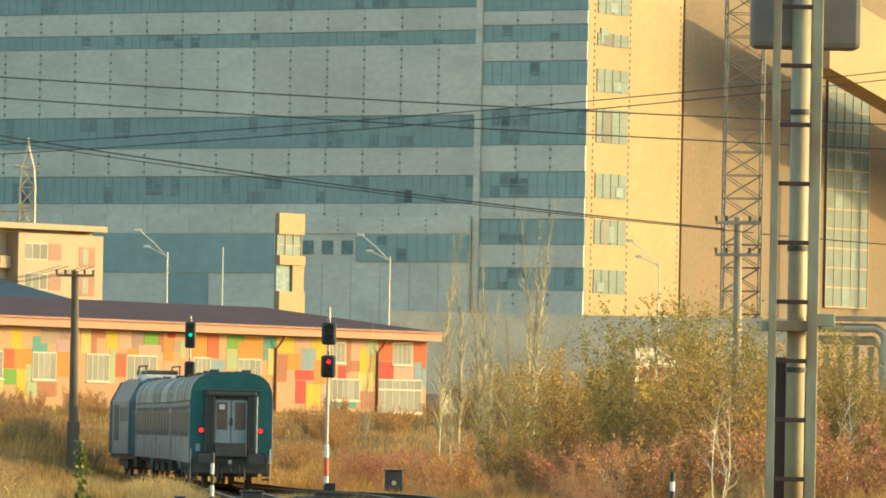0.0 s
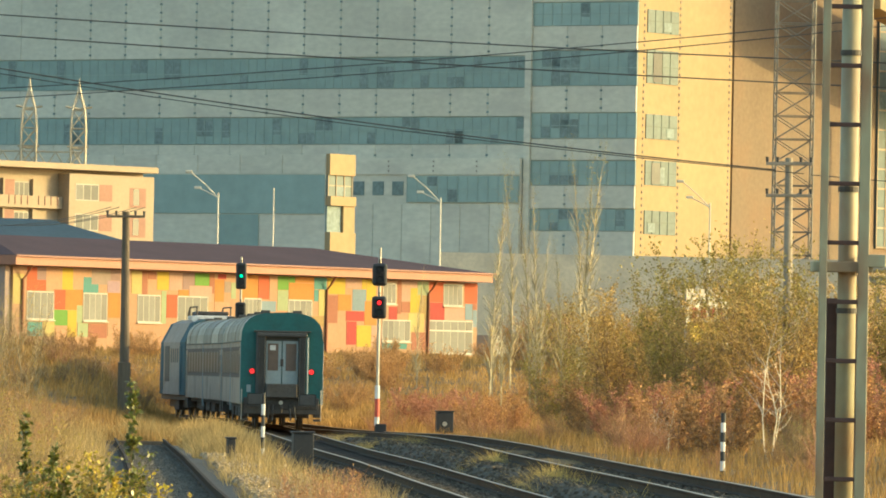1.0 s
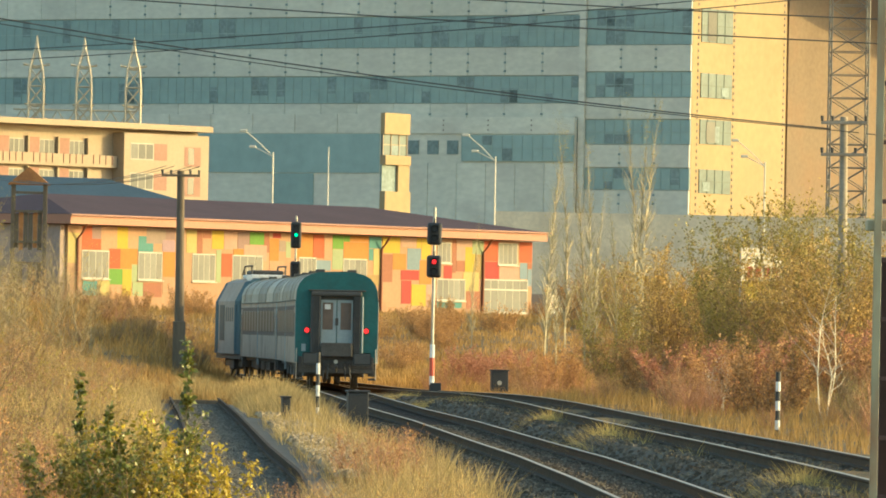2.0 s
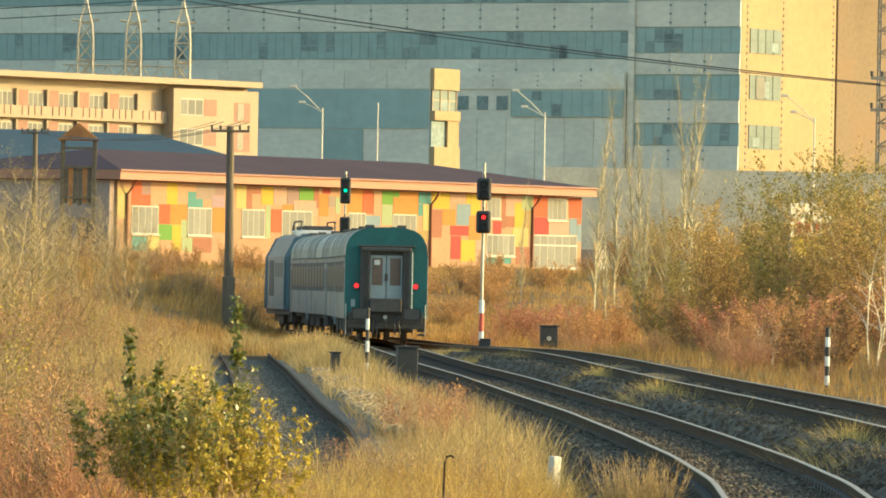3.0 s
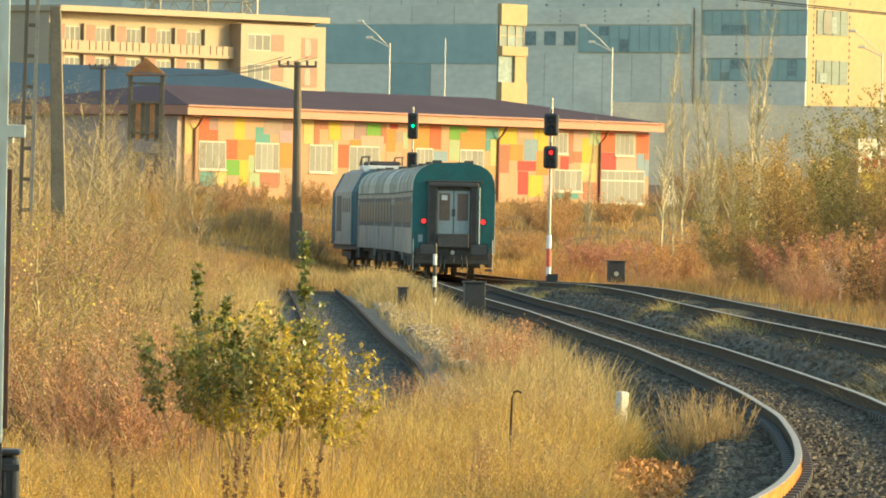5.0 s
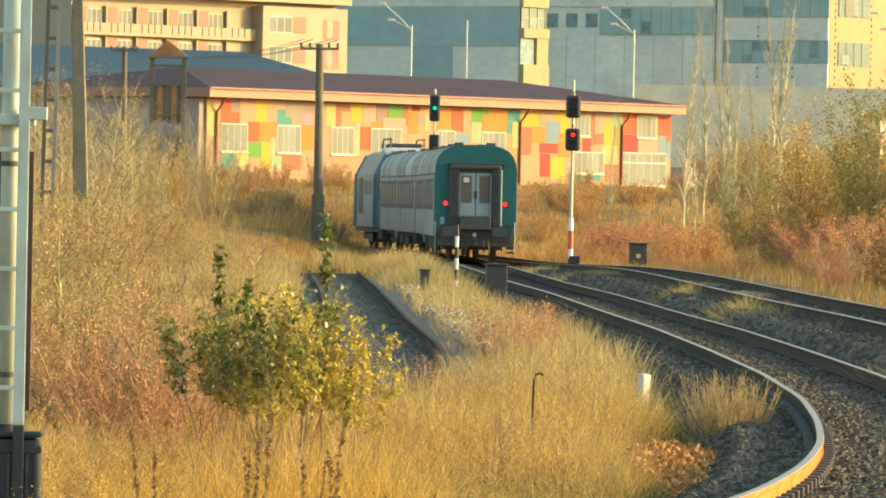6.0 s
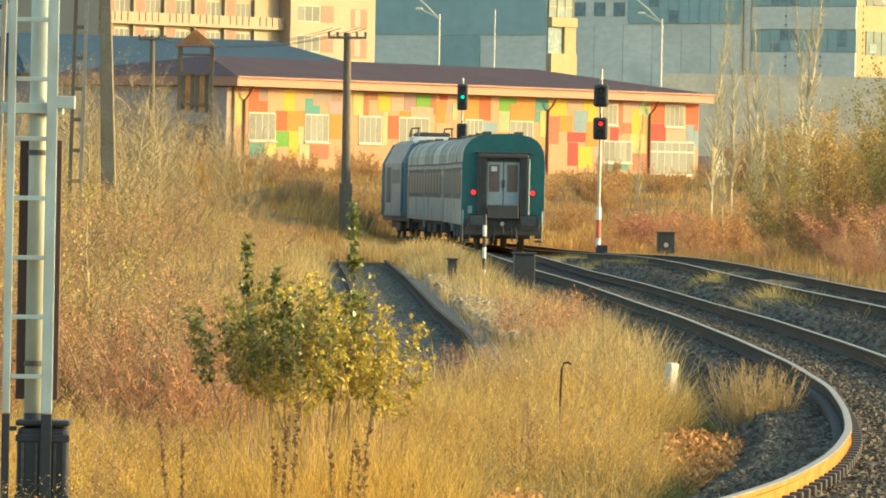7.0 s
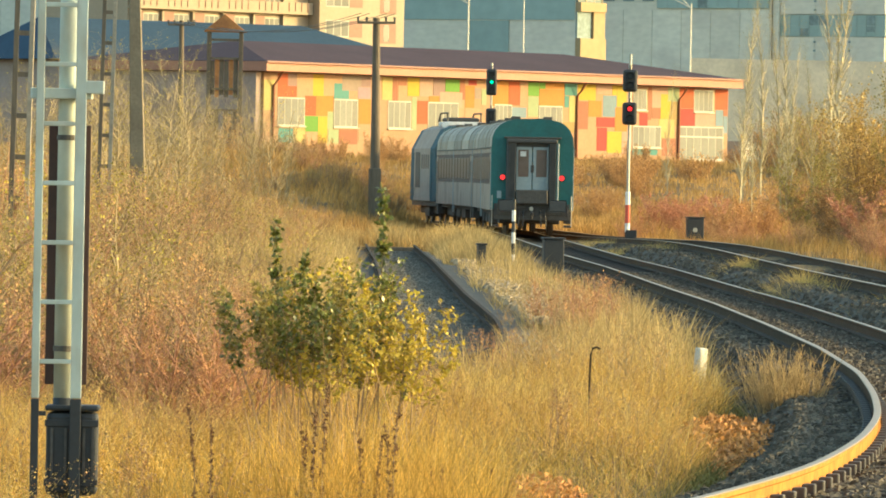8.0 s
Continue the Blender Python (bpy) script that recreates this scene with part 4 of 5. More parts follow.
def window_unit(parent, x0, x1, z0, z1, mullions, pane="pane", frame_m="frame_white", depth=0.12, blind=0.0):
    w = part("window", B(x0, x1, -0.045, depth, z0, z1), frame_m, parent)
    n = mullions
    cw = (x1 - x0 - 0.08) / n
    for k in range(n):
        a = x0 + 0.04 + k * cw + 0.03
        part("pane", B(a, a + cw - 0.06, -0.052, -0.047, z0 + 0.08, z1 - 0.08), "pane_dark" if k >= n - round(blind * n) else pane, w)
    part("sill", B(x0 - 0.08, x1 + 0.08, -0.16, -0.046, z0 - 0.08, z0 - 0.01), frame_m, w)
    return w


def painted_building():
    b = thing("painted_building", basis(-14.86, 484, 2.6, 0.597, 0.803), "long building with a colourful patchwork facade under a brown roof", "building")
    W, H, DEEP = 56.0, 6.25, 16.0
    part("wall", B(0, W, 0, DEEP, 0, H), "mural_base", b, "peach rendered wall")
    part("side_wing", B(-0.6, -0.02, 0.2, DEEP, 0, H), "wing_wall", b, "mauve end wall in shade")
    bm = bmesh.new()
    e = 1.1
    v = [bm.verts.new(p) for p in ((-e, -e, H + 0.72), (W + 0.4, -e, H + 0.72), (W + 0.4, DEEP + e, H + 0.72), (-e, DEEP + e, H + 0.72), (7, DEEP / 2, H + 2.3), (W - 10, DEEP / 2, H + 2.3))]
    for q in ((0, 1, 5, 4), (1, 2, 5), (2, 3, 4, 5), (3, 0, 4), (3, 2, 1, 0)):
        bm.faces.new([v[i] for i in q])
    part("roof", bm, "roof_brown", b, "brown sheet metal hip roof")
    part("eave", B(-e, W + 0.4, -e, DEEP + e, H + 0.05, H + 0.70), "fascia", b, "salmon coloured eave")
    part("gutter", B(-e - 0.1, W + 0.8, -e - 0.16, -e - 0.01, H + 0.60, H + 0.74, bevel=0.03), "pink", b)
    # painted patches: thin panels, one by one along the wall
    count = itertools.count()

    def patch(nm, x0, x1, z0, z1):
        part("patch", B(x0, x1, -0.012 - 0.0012 * (next(count) % 11), 0.02, z0, z1), nm, b)

    patch("pale_yellow", 0.02, 1.22, 3.64, 5.71)
    patch("orange_red", 1.56, 3.68, 4.58, 6.20)
    patch("mauve", 2.67, 4.35, 5.33, 6.20)
    patch("peach", 3.68, 5.48, 4.27, 6.20)
    patch("yellow", 5.48, 6.95, 4.72, 6.20)
    patch("peach", 6.68, 8.77, 4.75, 6.20)
    patch("turquoise", 7.86, 9.57, 4.56, 5.64)
    patch("stone_grey", 8.77, 10.94, 5.15, 6.20)
    patch("mauve", 10.94, 12.02, 5.46, 6.20)
    patch("lavender", 10.60, 12.02, 4.62, 5.43)
    patch("orange_red", 4.58, 5.86, 3.34, 4.70)
    patch("green", 4.58, 6.16, 2.23, 3.31)
    patch("turquoise", 1.71, 3.34, 1.44, 2.43)
    patch("pale_yellow", 3.46, 4.69, 1.42, 2.46)
    patch("orange", 5.86, 7.81, 3.34, 4.74)
    patch("yellow", 6.16, 7.17, 1.46, 3.31)
    patch("pale_green", 7.17, 7.81, 2.45, 3.66)
    patch("pale_green", 7.29, 8.47, 1.48, 2.43)
    patch("terracotta", 8.49, 10.60, 1.43, 2.41)
    patch("orange", 10.71, 12.09, 2.86, 4.59)
    patch("peach", 10.71, 12.20, 1.60, 2.84)
    patch("pale_yellow", 13.36, 14.52, 4.60, 6.20)
    patch("terracotta", 14.59, 15.17, 4.55, 6.20)
    patch("terracotta", 15.22, 16.19, 5.65, 6.20)
    patch("peach", 15.22, 16.26, 4.57, 5.63)
    patch("yellow", 16.31, 17.67, 4.92, 6.20)
    patch("pink_beige", 17.72, 19.27, 4.93, 6.20)
    patch("pale_green", 16.85, 17.41, 2.54, 4.86)
    patch("orange_red", 17.46, 18.77, 2.98, 4.61)
    patch("orange", 18.82, 20.02, 3.83, 4.97)
    patch("mauve", 19.31, 20.69, 5.01, 6.20)
    patch("green", 20.73, 22.40, 5.32, 6.20)
    patch("pink_beige", 20.07, 22.75, 4.18, 5.29)
    patch("terracotta", 22.44, 23.04, 4.78, 6.20)
    patch("orange", 23.09, 24.19, 4.22, 5.80)
    patch("crimson", 23.47, 24.43, 5.83, 6.20)
    patch("stone_grey", 24.23, 25.00, 4.89, 5.68)
    patch("pale_green", 25.05, 25.63, 4.47, 5.62)
    patch("peach", 20.38, 22.99, 2.90, 4.16)
    patch("pale_yellow", 18.82, 20.33, 2.58, 3.80)
    patch("peach", 23.09, 24.91, 2.65, 4.20)
    patch("orange", 26.35, 28.26, 4.40, 6.20)
    patch("orange_red", 28.31, 29.59, 4.51, 6.20)
    patch("peach", 29.64, 30.61, 4.45, 6.20)
    patch("green", 30.66, 31.99, 5.22, 6.20)
    patch("pale_green", 30.66, 31.94, 3.73, 5.19)
    patch("green", 32.04, 32.75, 5.76, 6.20)
    patch("orange", 32.04, 35.08, 4.44, 5.75)
    patch("orange", 32.80, 35.08, 5.79, 6.20)
    patch("turquoise", 35.13, 36.66, 5.35, 6.20)
    patch("turquoise", 35.13, 35.67, 4.47, 5.31)
    patch("pale_yellow", 35.72, 36.71, 3.44, 5.33)
    patch("ochre", 35.00, 36.41, 2.68, 3.40)
    patch("light_blue", 28.71, 30.46, 3.63, 4.37)
    patch("yellow", 36.79, 38.97, 5.05, 6.20)
    patch("pink_beige", 39.10, 41.03, 5.54, 6.20)
    patch("light_blue", 39.92, 41.63, 3.89, 5.45)
    patch("yellow", 41.68, 42.85, 4.67, 6.20)
    patch("yellow", 41.09, 41.63, 5.49, 6.20)
    patch("orange", 41.48, 42.98, 2.86, 4.60)
    patch("orange", 38.12, 39.74, 3.86, 5.03)
    patch("terracotta", 36.79, 38.07, 2.94, 4.96)
    patch("crimson", 39.15, 41.42, 3.13, 3.84)
    patch("crimson", 39.23, 40.47, 1.39, 3.09)
    patch("yellow", 40.52, 42.33, 1.26, 2.82)
    patch("peach", 36.66, 37.94, 1.51, 2.90)
    patch("pink_beige", 42.38, 43.69, 1.21, 2.84)
    patch("terracotta", 45.65, 46.07, 3.75, 6.20)
    patch("crimson", 44.55, 45.60, 3.24, 4.27)
    patch("pink_beige", 46.13, 48.11, 4.69, 6.20)
    patch("terracotta", 46.13, 47.21, 3.87, 4.65)
    patch("yellow", 47.26, 48.59, 3.86, 5.69)
    patch("pale_green", 48.16, 49.57, 5.18, 6.20)
    patch("ochre", 48.64, 49.57, 3.35, 5.15)
    patch("pale_yellow", 47.05, 49.04, 2.44, 3.83)
    patch("terracotta", 47.53, 49.30, 1.12, 2.42)
    patch("turquoise", 43.77, 46.92, 1.16, 1.57)
    patch("orange_red", 49.70, 51.70, 4.70, 6.20)
    patch("crimson", 49.83, 51.70, 3.37, 4.67)
    patch("pink_beige", 51.70, 54.26, 3.38, 4.30)
    patch("orange_red", 54.31, 55.95, 4.68, 6.20)
    patch("light_blue", 54.39, 55.34, 3.44, 4.64)
    patch("terracotta", 55.40, 55.95, 4.23, 4.66)
    patch("light_blue", 55.40, 55.95, 2.91, 4.20)
    for x0, x1 in ((1.56, 4.58), (7.86, 10.6), (14.05, 16.73), (18.7, 22.28), (26.6, 28.7), (31.97, 34.88)):
        window_unit(b, x0, x1, 2.6, 4.55, 4, blind=0.3)
    for x0, x1, z0, z1, n in ((43.7, 47.3, 1.7, 3.3, 5), (43.7, 45.4, 4.45, 6.0, 3), (51.5, 54.0, 4.45, 6.1, 4)):
        window_unit(b, x0, x1, z0, z1, n, blind=0.25)
    window_unit(b, 49.6, 55.4, 0.9, 3.37, 6, blind=0.15)
    part("transom", B(49.6, 55.4, -0.06, -0.04, 2.55, 2.65), "frame_white", b)
    for x in (1.0, 36.6, 49.5):
        part("downpipe", T([(x, -0.9, H + 0.1), (x, -0.5, H - 0.5), (x, -0.12, H - 0.9), (x, -0.12, 0.1)], 0.09, 8), "terracotta", b)
    return b


painted_building()
blue = thing("blue_roofed_hall", basis(-31, 520, 2.6, 0.8, 0.6), "low hall with a blue sheet metal roof", "building")
part("wall", B(0, 34, 0, 12, 0, 7.4), "wing_wall", blue)
bm = bmesh.new()
v = [bm.verts.new(p) for p in ((-1, -1, 7.42), (36, -1, 7.42), (36, 13, 7.42), (-1, 13, 7.42), (2, 6, 10.6), (26, 6, 10.6))]
for q in ((0, 1, 5, 4), (1, 2, 5), (2, 3, 4, 5), (3, 0, 4), (3, 2, 1, 0)):
    bm.faces.new([v[i] for i in q])
part("roof", bm, "roof_blue", blue, "blue sheet metal roof")


def apartment_block():
    b = thing("apartment_block", basis(-34.0, 700, 2.6, 0.68, 0.733), "cream apartment block with rows of balconies", "building")
    W = 38.2
    part("wall", B(0, W, 1.6, 14, 0, 19.4), "cream", b, "cream rendered wall")
    part("end_bay", B(W - 12.5, W, 0, 1.598, 0, 19.0), "cream", b, "plain cream end bay")
    part("parapet", B(-0.3, W + 0.3, -0.3, 14.3, 19.404, 20.0), "cream", b)
    for f in range(6):
        z = 0.35 + f * 3.05
        part("balcony_slab", B(0, W - 12.6, 0.85, 1.598, z - 0.22, z), "cream", b)
        part("parapet_rail", B(0, W - 12.6, 0.85, 0.95, z + 0.002, z + 1.0), "cream", b, "balcony parapet panels")
        for k in range(6):
            x = 0.3 + k * 4.3
            part("divider", B(x - 0.12, x + 0.12, 1.2, 1.597, z + 0.002, z + 2.7), "cream", b)
            if k < 5:
                part("pink_panel", B(x + 0.14, x + 1.75, 1.45, 1.597, z + 0.002, z + 2.6), "pink", b)
                w = part("window", B(x + 1.8, x + 3.9, 1.52, 1.597, z + 0.6, z + 2.4), "frame_white", b)
                for j in range(3):
                    part("pane", B(x + 1.87 + j * 0.68, x + 2.45 + j * 0.68, 1.51, 1.519, z + 0.68, z + 2.32), "pane", w)
            for j in range(4):
                part("rail_post", B(x + 0.9 * j + 0.3, x + 0.9 * j + 0.4, 0.79, 0.848, z + 0.1, z + 1.0), "pink", b)
        w = part("window", B(W - 11.6, W - 8.2, -0.03, -0.002, z + 0.7, z + 2.4), "frame_white", b)
        for j in range(3):
            part("pane", B(W - 11.5 + j * 1.1, W - 10.5 + j * 1.1, -0.04, -0.032, z + 0.8, z + 2.3), "pane", w)
        part("pink_panel", B(W - 8.1, W - 6.2, -0.02, -0.002, z + 0.7, z + 2.4), "pink", b)
        part("pink_panel", B(W - 3.6, W - 1.2, -0.02, -0.002, z + 0.2, z + 2.2), "pink", b)
        part("pane", B(W - 3.1, W - 2.2, -0.03, -0.022, z + 0.4, z + 2.1), "pane_dark", b)
    return b


apartment_block()

# power station hall: shaded long side and sunlit end
E1 = Vector((-0.824, 0.566, 0))
CORNER = (57.3, 1000.0)
hall = thing("power_station_hall", basis(CORNER[0], CORNER[1], 0, 0.824, -0.566), "huge grey concrete power station hall with bands of hazy teal glazing", "industrial hall")
part("core", B(-230, -1.1, 0.4, 26.0, 0, 95), "panel_grey", hall, "grey concrete wall")
rng = random.Random(5)


def glazing(parent, x0, x1, z0, z1, pane_w, holes, y=0.0):
    band = part("glazing_band", B(x0, x1, y + 0.12, y + 0.38, z0, z1), "hall_glass", parent, "teal ribbon glazing with haze in its colour")
    n = int((x1 - x0) / pane_w)
    bars = bmesh.new()
    for k in range(n + 1):
        xb = x0 + k * (x1 - x0) / n
        if xb > -150:
            box(bars, xb - 0.05, xb + 0.05, y + 0.05, y + 0.085, z0, z1)
    box(bars, max(x0, -150), x1, y + 0.04, y + 0.08, (z0 + z1) / 2 - 0.06, (z0 + z1) / 2 + 0.06)
    tagged(part("mullion_grid", bars, "hall_mullion", band, "thin grey mullions"), kind="stuff")
    w = (x1 - x0) / n
    for k in range(n):
        if x0 + k * w > -150 and rng.random() < holes:
            h = rng.uniform(0.3, 0.75) * (z1 - z0)
            zz = rng.choice((z0 + 0.1, z1 - h - 0.1))
            part("pane", B(x0 + k * w + 0.1, x0 + (k + rng.choice((1, 1, 2))) * w - 0.1, y + 0.09, y + 0.118, zz, zz + h), "hall_hole", band)
    return band


SPLIT = -18.3
levels_r = [(62.5, 66), (58.1, 60.5), (51.9, 55.3), (43.3, 48.4), (35.8, 39.5), (29.1, 32.7), (22.6, 25.8)]
levels_l = [(63.2, 68.5), (57.9, 59.9), (43.1, 47.7), (35.0, 39.0), (29.4, 32.8)]
part("pilaster", B(SPLIT - 0.5, SPLIT + 0.5, -0.35, 0.39, 0, 95), "panel_grey", hall)
for x0, x1, levels, wd in ((-230, SPLIT - 0.52, levels_l, 6.4), (SPLIT + 0.52, -0.3, levels_r, 6.6)):
    edges = [0.0] + [z for a, b2 in sorted(levels) for z in (a, b2)] + [95.0]
    for a, b2 in levels:
        glazing(hall, x0, x1, a + 0.05, b2 - 0.05, 1.5, 0.22)
    for za, zb in zip(edges[::2], edges[1::2]):
        n = max(1, round((x1 - x0) / wd))
        w = (x1 - x0) / n
        for k in range(n):
            if x0 + (k + 1) * w > -200:
                part("wall_panel", B(x0 + k * w + 0.03, x0 + (k + 1) * w - 0.03, 0.0, 0.385, za + 0.04, zb - 0.04), "panel_grey", hall)
# bolt heads along the panel joints
bolts = bmesh.new()
for x0, x1, levels, wd in ((-230, SPLIT - 0.52, levels_l, 6.4), (SPLIT + 0.52, -0.3, levels_r, 6.6)):
    edges = [20.0] + [z for a, b2 in sorted(levels) for z in (a, b2)] + [72.0]
    n = max(1, round((x1 - x0) / wd))
    for k in range(1, n):
        xb = x0 + k * (x1 - x0) / n
        if xb > -105:
            for za, zb in zip(edges[::2], edges[1::2]):
                for q in range(int((zb - za) / 1.25)):
                    box(bolts, xb - 0.2, xb + 0.2, -0.06, -0.002, za + 0.5 + q * 1.25, za + 0.8 + q * 1.25)
tagged(part("joint_bolts", bolts, "hall_hole", hall, "rows of dark joint bolts"), kind="stuff")
# sunlit end face
end = thing("hall_end_tower", basis(CORNER[0] + 0.05, CORNER[1] + 0.02, 0, 0.566, 0.824), "sunlit ochre end wall of the hall with a column of windows", "industrial hall")
part("wall", B(0.39, 26.6, 0.3, 1.0, 19.0, 95), "tower_wall", end, "sunlit ochre panels")
part("base", B(0.39, 26.6, 0.3, 1.0, 0, 18.98), "panel_grey", end)
for k, (z0, z1) in enumerate(((22.3, 25.7), (29.3, 32.8), (35.9, 39.4), (43.8, 48.6), (51.0, 54.3), (57.6, 59.4), (62.2, 65.0))):
    w = part("window", B(2.6, 11.2, 0.18, 0.298, z0, z1), "stair_glass", end, "dusty broken stair window")
    for j in range(3):
        part("glazing_bar", B(4.6 + j * 2.15, 4.76 + j * 2.15, 0.12, 0.178, z0, z1), "stair_bar", w)
    part("glazing_bar", B(2.6, 11.2, 0.125, 0.176, (z0 + z1) / 2 - 0.07, (z0 + z1) / 2 + 0.07), "stair_bar", w)
    part("pane", B(3.4 + (k * 37 % 5) * 1.2, 5.4 + (k * 37 % 5) * 1.2, 0.10, 0.118, z0 + 0.3, z0 + 1.6 + (k % 2)), "hall_hole", w)
    if k % 2:
        part("pane", B(4.2, 6.6, 0.09, 0.117, z0 + 0.2, z1 - 0.3), "pane", w)
for x in (1.9, 11.8, 25.9):
    for k in range(48):
        part("joint_bolt", B(x - 0.17, x + 0.17, 0.2, 0.298, 19.5 + k * 0.95, 19.88 + k * 0.95), "joint", end)

# brick block further right, with its glazed strip
brick = thing("brick_boiler_house", basis(72.6, 1024, 0, 0.566, 0.824), "orange brick boiler house with a tall glazed strip", "industrial hall")
part("wall", B(0, 120, 0, 20, 0, 95), "brick", brick, "orange brick wall")
for x0, x1 in ((42.3, 55.6),):
    st = part("glazed_strip", B(x0, x1, -0.3, -0.02, 22, 58), "stair_glass", brick, "dusty gridded glazing")
    for k in range(6):
        part("glazing_bar", B(x0 + k * 2.6, x0 + k * 2.6 + 0.22, -0.4, -0.302, 22, 58), "cream", st)
    for k in range(13):
        part("glazing_bar", B(x0, x1, -0.38, -0.303, 22 + k * 2.95, 22.25 + k * 2.95), "cream", st)
    for k in range(9):
        cx, cz = rng.randrange(5), rng.randrange(12)
        part("pane", B(x0 + 0.25 + cx * 2.6, x0 + 2.55 + cx * 2.6, -0.34, -0.304, 22.3 + cz * 2.95, 24.9 + cz * 2.95), "hall_hole", st)
bridge = thing("conveyor_bridge", pose(0, 0, 0), "inclined coal conveyor bridge in front of the boiler house", "conveyor bridge")
slant = Matrix(((1, 0, 0, 0), (0, 1, 0, 0), (-0.225, 0, 1, 0), (0, 0, 0, 1)))
bridge.matrix_world = basis(72.6, 1024, 0, 0.566, 0.824)
part("gallery", B(11, 125, -18, -14, 58.6, 70.2, m=slant), "tower_wall", bridge, "sheet clad conveyor gallery")
for k in range(4):
    part("trestle_leg", B(40 + k * 24, 41 + k * 24, -16.5, -15.5, 0, 46), "steel", bridge)

# lower blocks before the hall
annex = thing("low_annex", basis(CORNER[0], CORNER[1], 0, 0.824, -0.566), "low grey annex with a strip of dark windows", "industrial hall")
part("wall", B(-49, -18.9, -0.9, -0.45, 0, 33.0), "panel_grey", annex)
part("coping", B(-49, -18.9, -1.1, -0.902, 30.6, 33.0), "panel_grey", annex)
glazing(annex, -38, -19, 26.6, 30.4, 1.7, 0.14, y=-1.3)
for x in (-41.3, -33.6, -26.2):
    for k in range(3):
        part("joint_bolt", B(x - 0.1, x + 0.1, -1.16, -1.102, 31.0 + k * 0.7, 31.22 + k * 0.7), "joint", annex)
for k in range(3):
    part("window", B(-47.5 + k * 3.4, -45.6 + k * 3.4, -1.0, -0.902, 27.6, 29.6), "hall_hole", annex)
for k in range(6):
    part("wall_panel", B(-48.9 + k * 5, -44.0 + k * 5, -1.0, -0.903, 4, 26.3), "panel_grey", annex)
block = thing("near_block", basis(12.2, 900, 0, 0.824, -0.566), "grey industrial block with dark band and sunlit end", "industrial hall")
part("wall", B(-60, -0.32, 0, 6.0, 0, 29.6), "panel_grey", block)
part("end_coping", B(-0.318, 0.3, 0.02, 5.9, 27.0, 29.7), "tower_wall", block, "sunlit ochre coping")
glazed = part("end_window", B(-0.318, -0.1, 0.1, 5.8, 24.3, 26.996), "stair_glass", block, "dusty sunlit window strip")
for k in range(4):
    part("glazing_bar", B(-0.098, 0.0, 0.1 + k * 1.85, 0.25 + k * 1.85, 24.3, 26.99), "cream", glazed)
part("glazing_bar", B(-0.098, -0.02, 0.1, 5.8, 25.6, 25.72), "cream", glazed)
part("pane", B(-0.098, -0.05, 2.1, 4.2, 24.4, 25.58), "hall_hole", glazed)
part("end_sill", B(-0.318, 0.5, 0.02, 5.9, 23.1, 24.296), "tower_wall", block, "sunlit ochre sill")
part("end_pillar", B(-0.318, 0.3, 3.3, 5.9, 19.7, 23.096), "tower_wall", block, "sunlit ochre pillar")
# dark colour stands in for shade inside a deeper recess
part("end_recess", B(-0.318, -0.05, 0.02, 3.296, 19.7, 23.096), "hall_hole", block, "shallow recess beside the pillar, painted with its shade")
part("end_base", B(-0.318, 0.5, 0.02, 5.9, 8, 19.696), "tower_wall", block, "sunlit ochre lower wall")
for x0, x1, z0, z1 in ((-60, -0.4, 22.0, 27.0), (-17, -10.5, 8, 21.9)):
    part("glazing_band", B(x0, x1, -0.12, -0.002, z0, z1), "hall_glass", block)
for k in range(9):
    part("wall_panel", B(-59.5 + k * 6.6, -53.2 + k * 6.6, -0.08, -0.003, 27.1, 29.5), "panel_grey", block)


# lattice pylons of the switchyard
def pylon(x, y, z0, h, w, label, n=16, steel="pylon_steel"):
    p = thing("lattice_pylon", pose(x, y, z0), label, "lattice pylon", "switchyard pylons")

    def pts(k):
        half = w * (1 - 0.8 * max(0.0, (k / n - 0.92) / 0.08))
        return [Vector((sx * half, sy * half, h * k / n)) for sx, sy in ((-1, -1), (1, -1), (1, 1), (-1, 1))]
    for i in range(4):
        part("leg", T([pts(k)[i] for k in range(n + 1)], 0.12, 4), steel, p)
    for s, (i, j) in enumerate(((0, 1), (1, 2), (2, 3), (3, 0))):
        bm = bmesh.new()
        for k in range(n):
            a, b2 = pts(k), pts(k + 1)
            tube(bm, [a[i], b2[j]], 0.07, 4)
            tube(bm, [a[j], b2[i]], 0.07, 4)
            tube(bm, [b2[i], b2[j]], 0.07, 4)
        part("bracing", bm, steel, p)
    if n == 16:
        for za, half in ((h - 1.9, 1.5), (h - 6.4, 1.2)):
            part("cross_arm", T([(-half, 0, za + 0.25), (0, 0, za), (half, 0, za + 0.25)], 0.13, 4), steel, p)
    part("peak", T([(0, 0, h), (0, 0, h + 1.6)], [0.3, 0.05], 5), steel, p)
    return p


PY = "sunlit steel lattice pylon of the switchyard"
for x in (-28.5, -23.1, -17.5):
    pylon(x, 800, 0, 33.0, 0.85, PY)
gantry = thing("switchyard_gantry", pose(0, 0, 0), "steel lattice gantry between the pylons", "gantry")
bm = bmesh.new()
for z in (24.6, 26.2):
    tube(bm, [(-31, 799.4, z), (-17, 799.4, z)], 0.10, 4)
for k in range(14):
    tube(bm, [(-31 + k, 799.4, 24.6 + 1.6 * (k % 2)), (-30 + k, 799.4, 26.2 - 1.6 * (k % 2))], 0.08, 4)
part("truss", bm, "pylon_steel", gantry)
stair = pylon(78.3, 985, 0, 110, 2.6, "grey steel lattice tower beside the boiler house", n=34, steel="tower_steel")


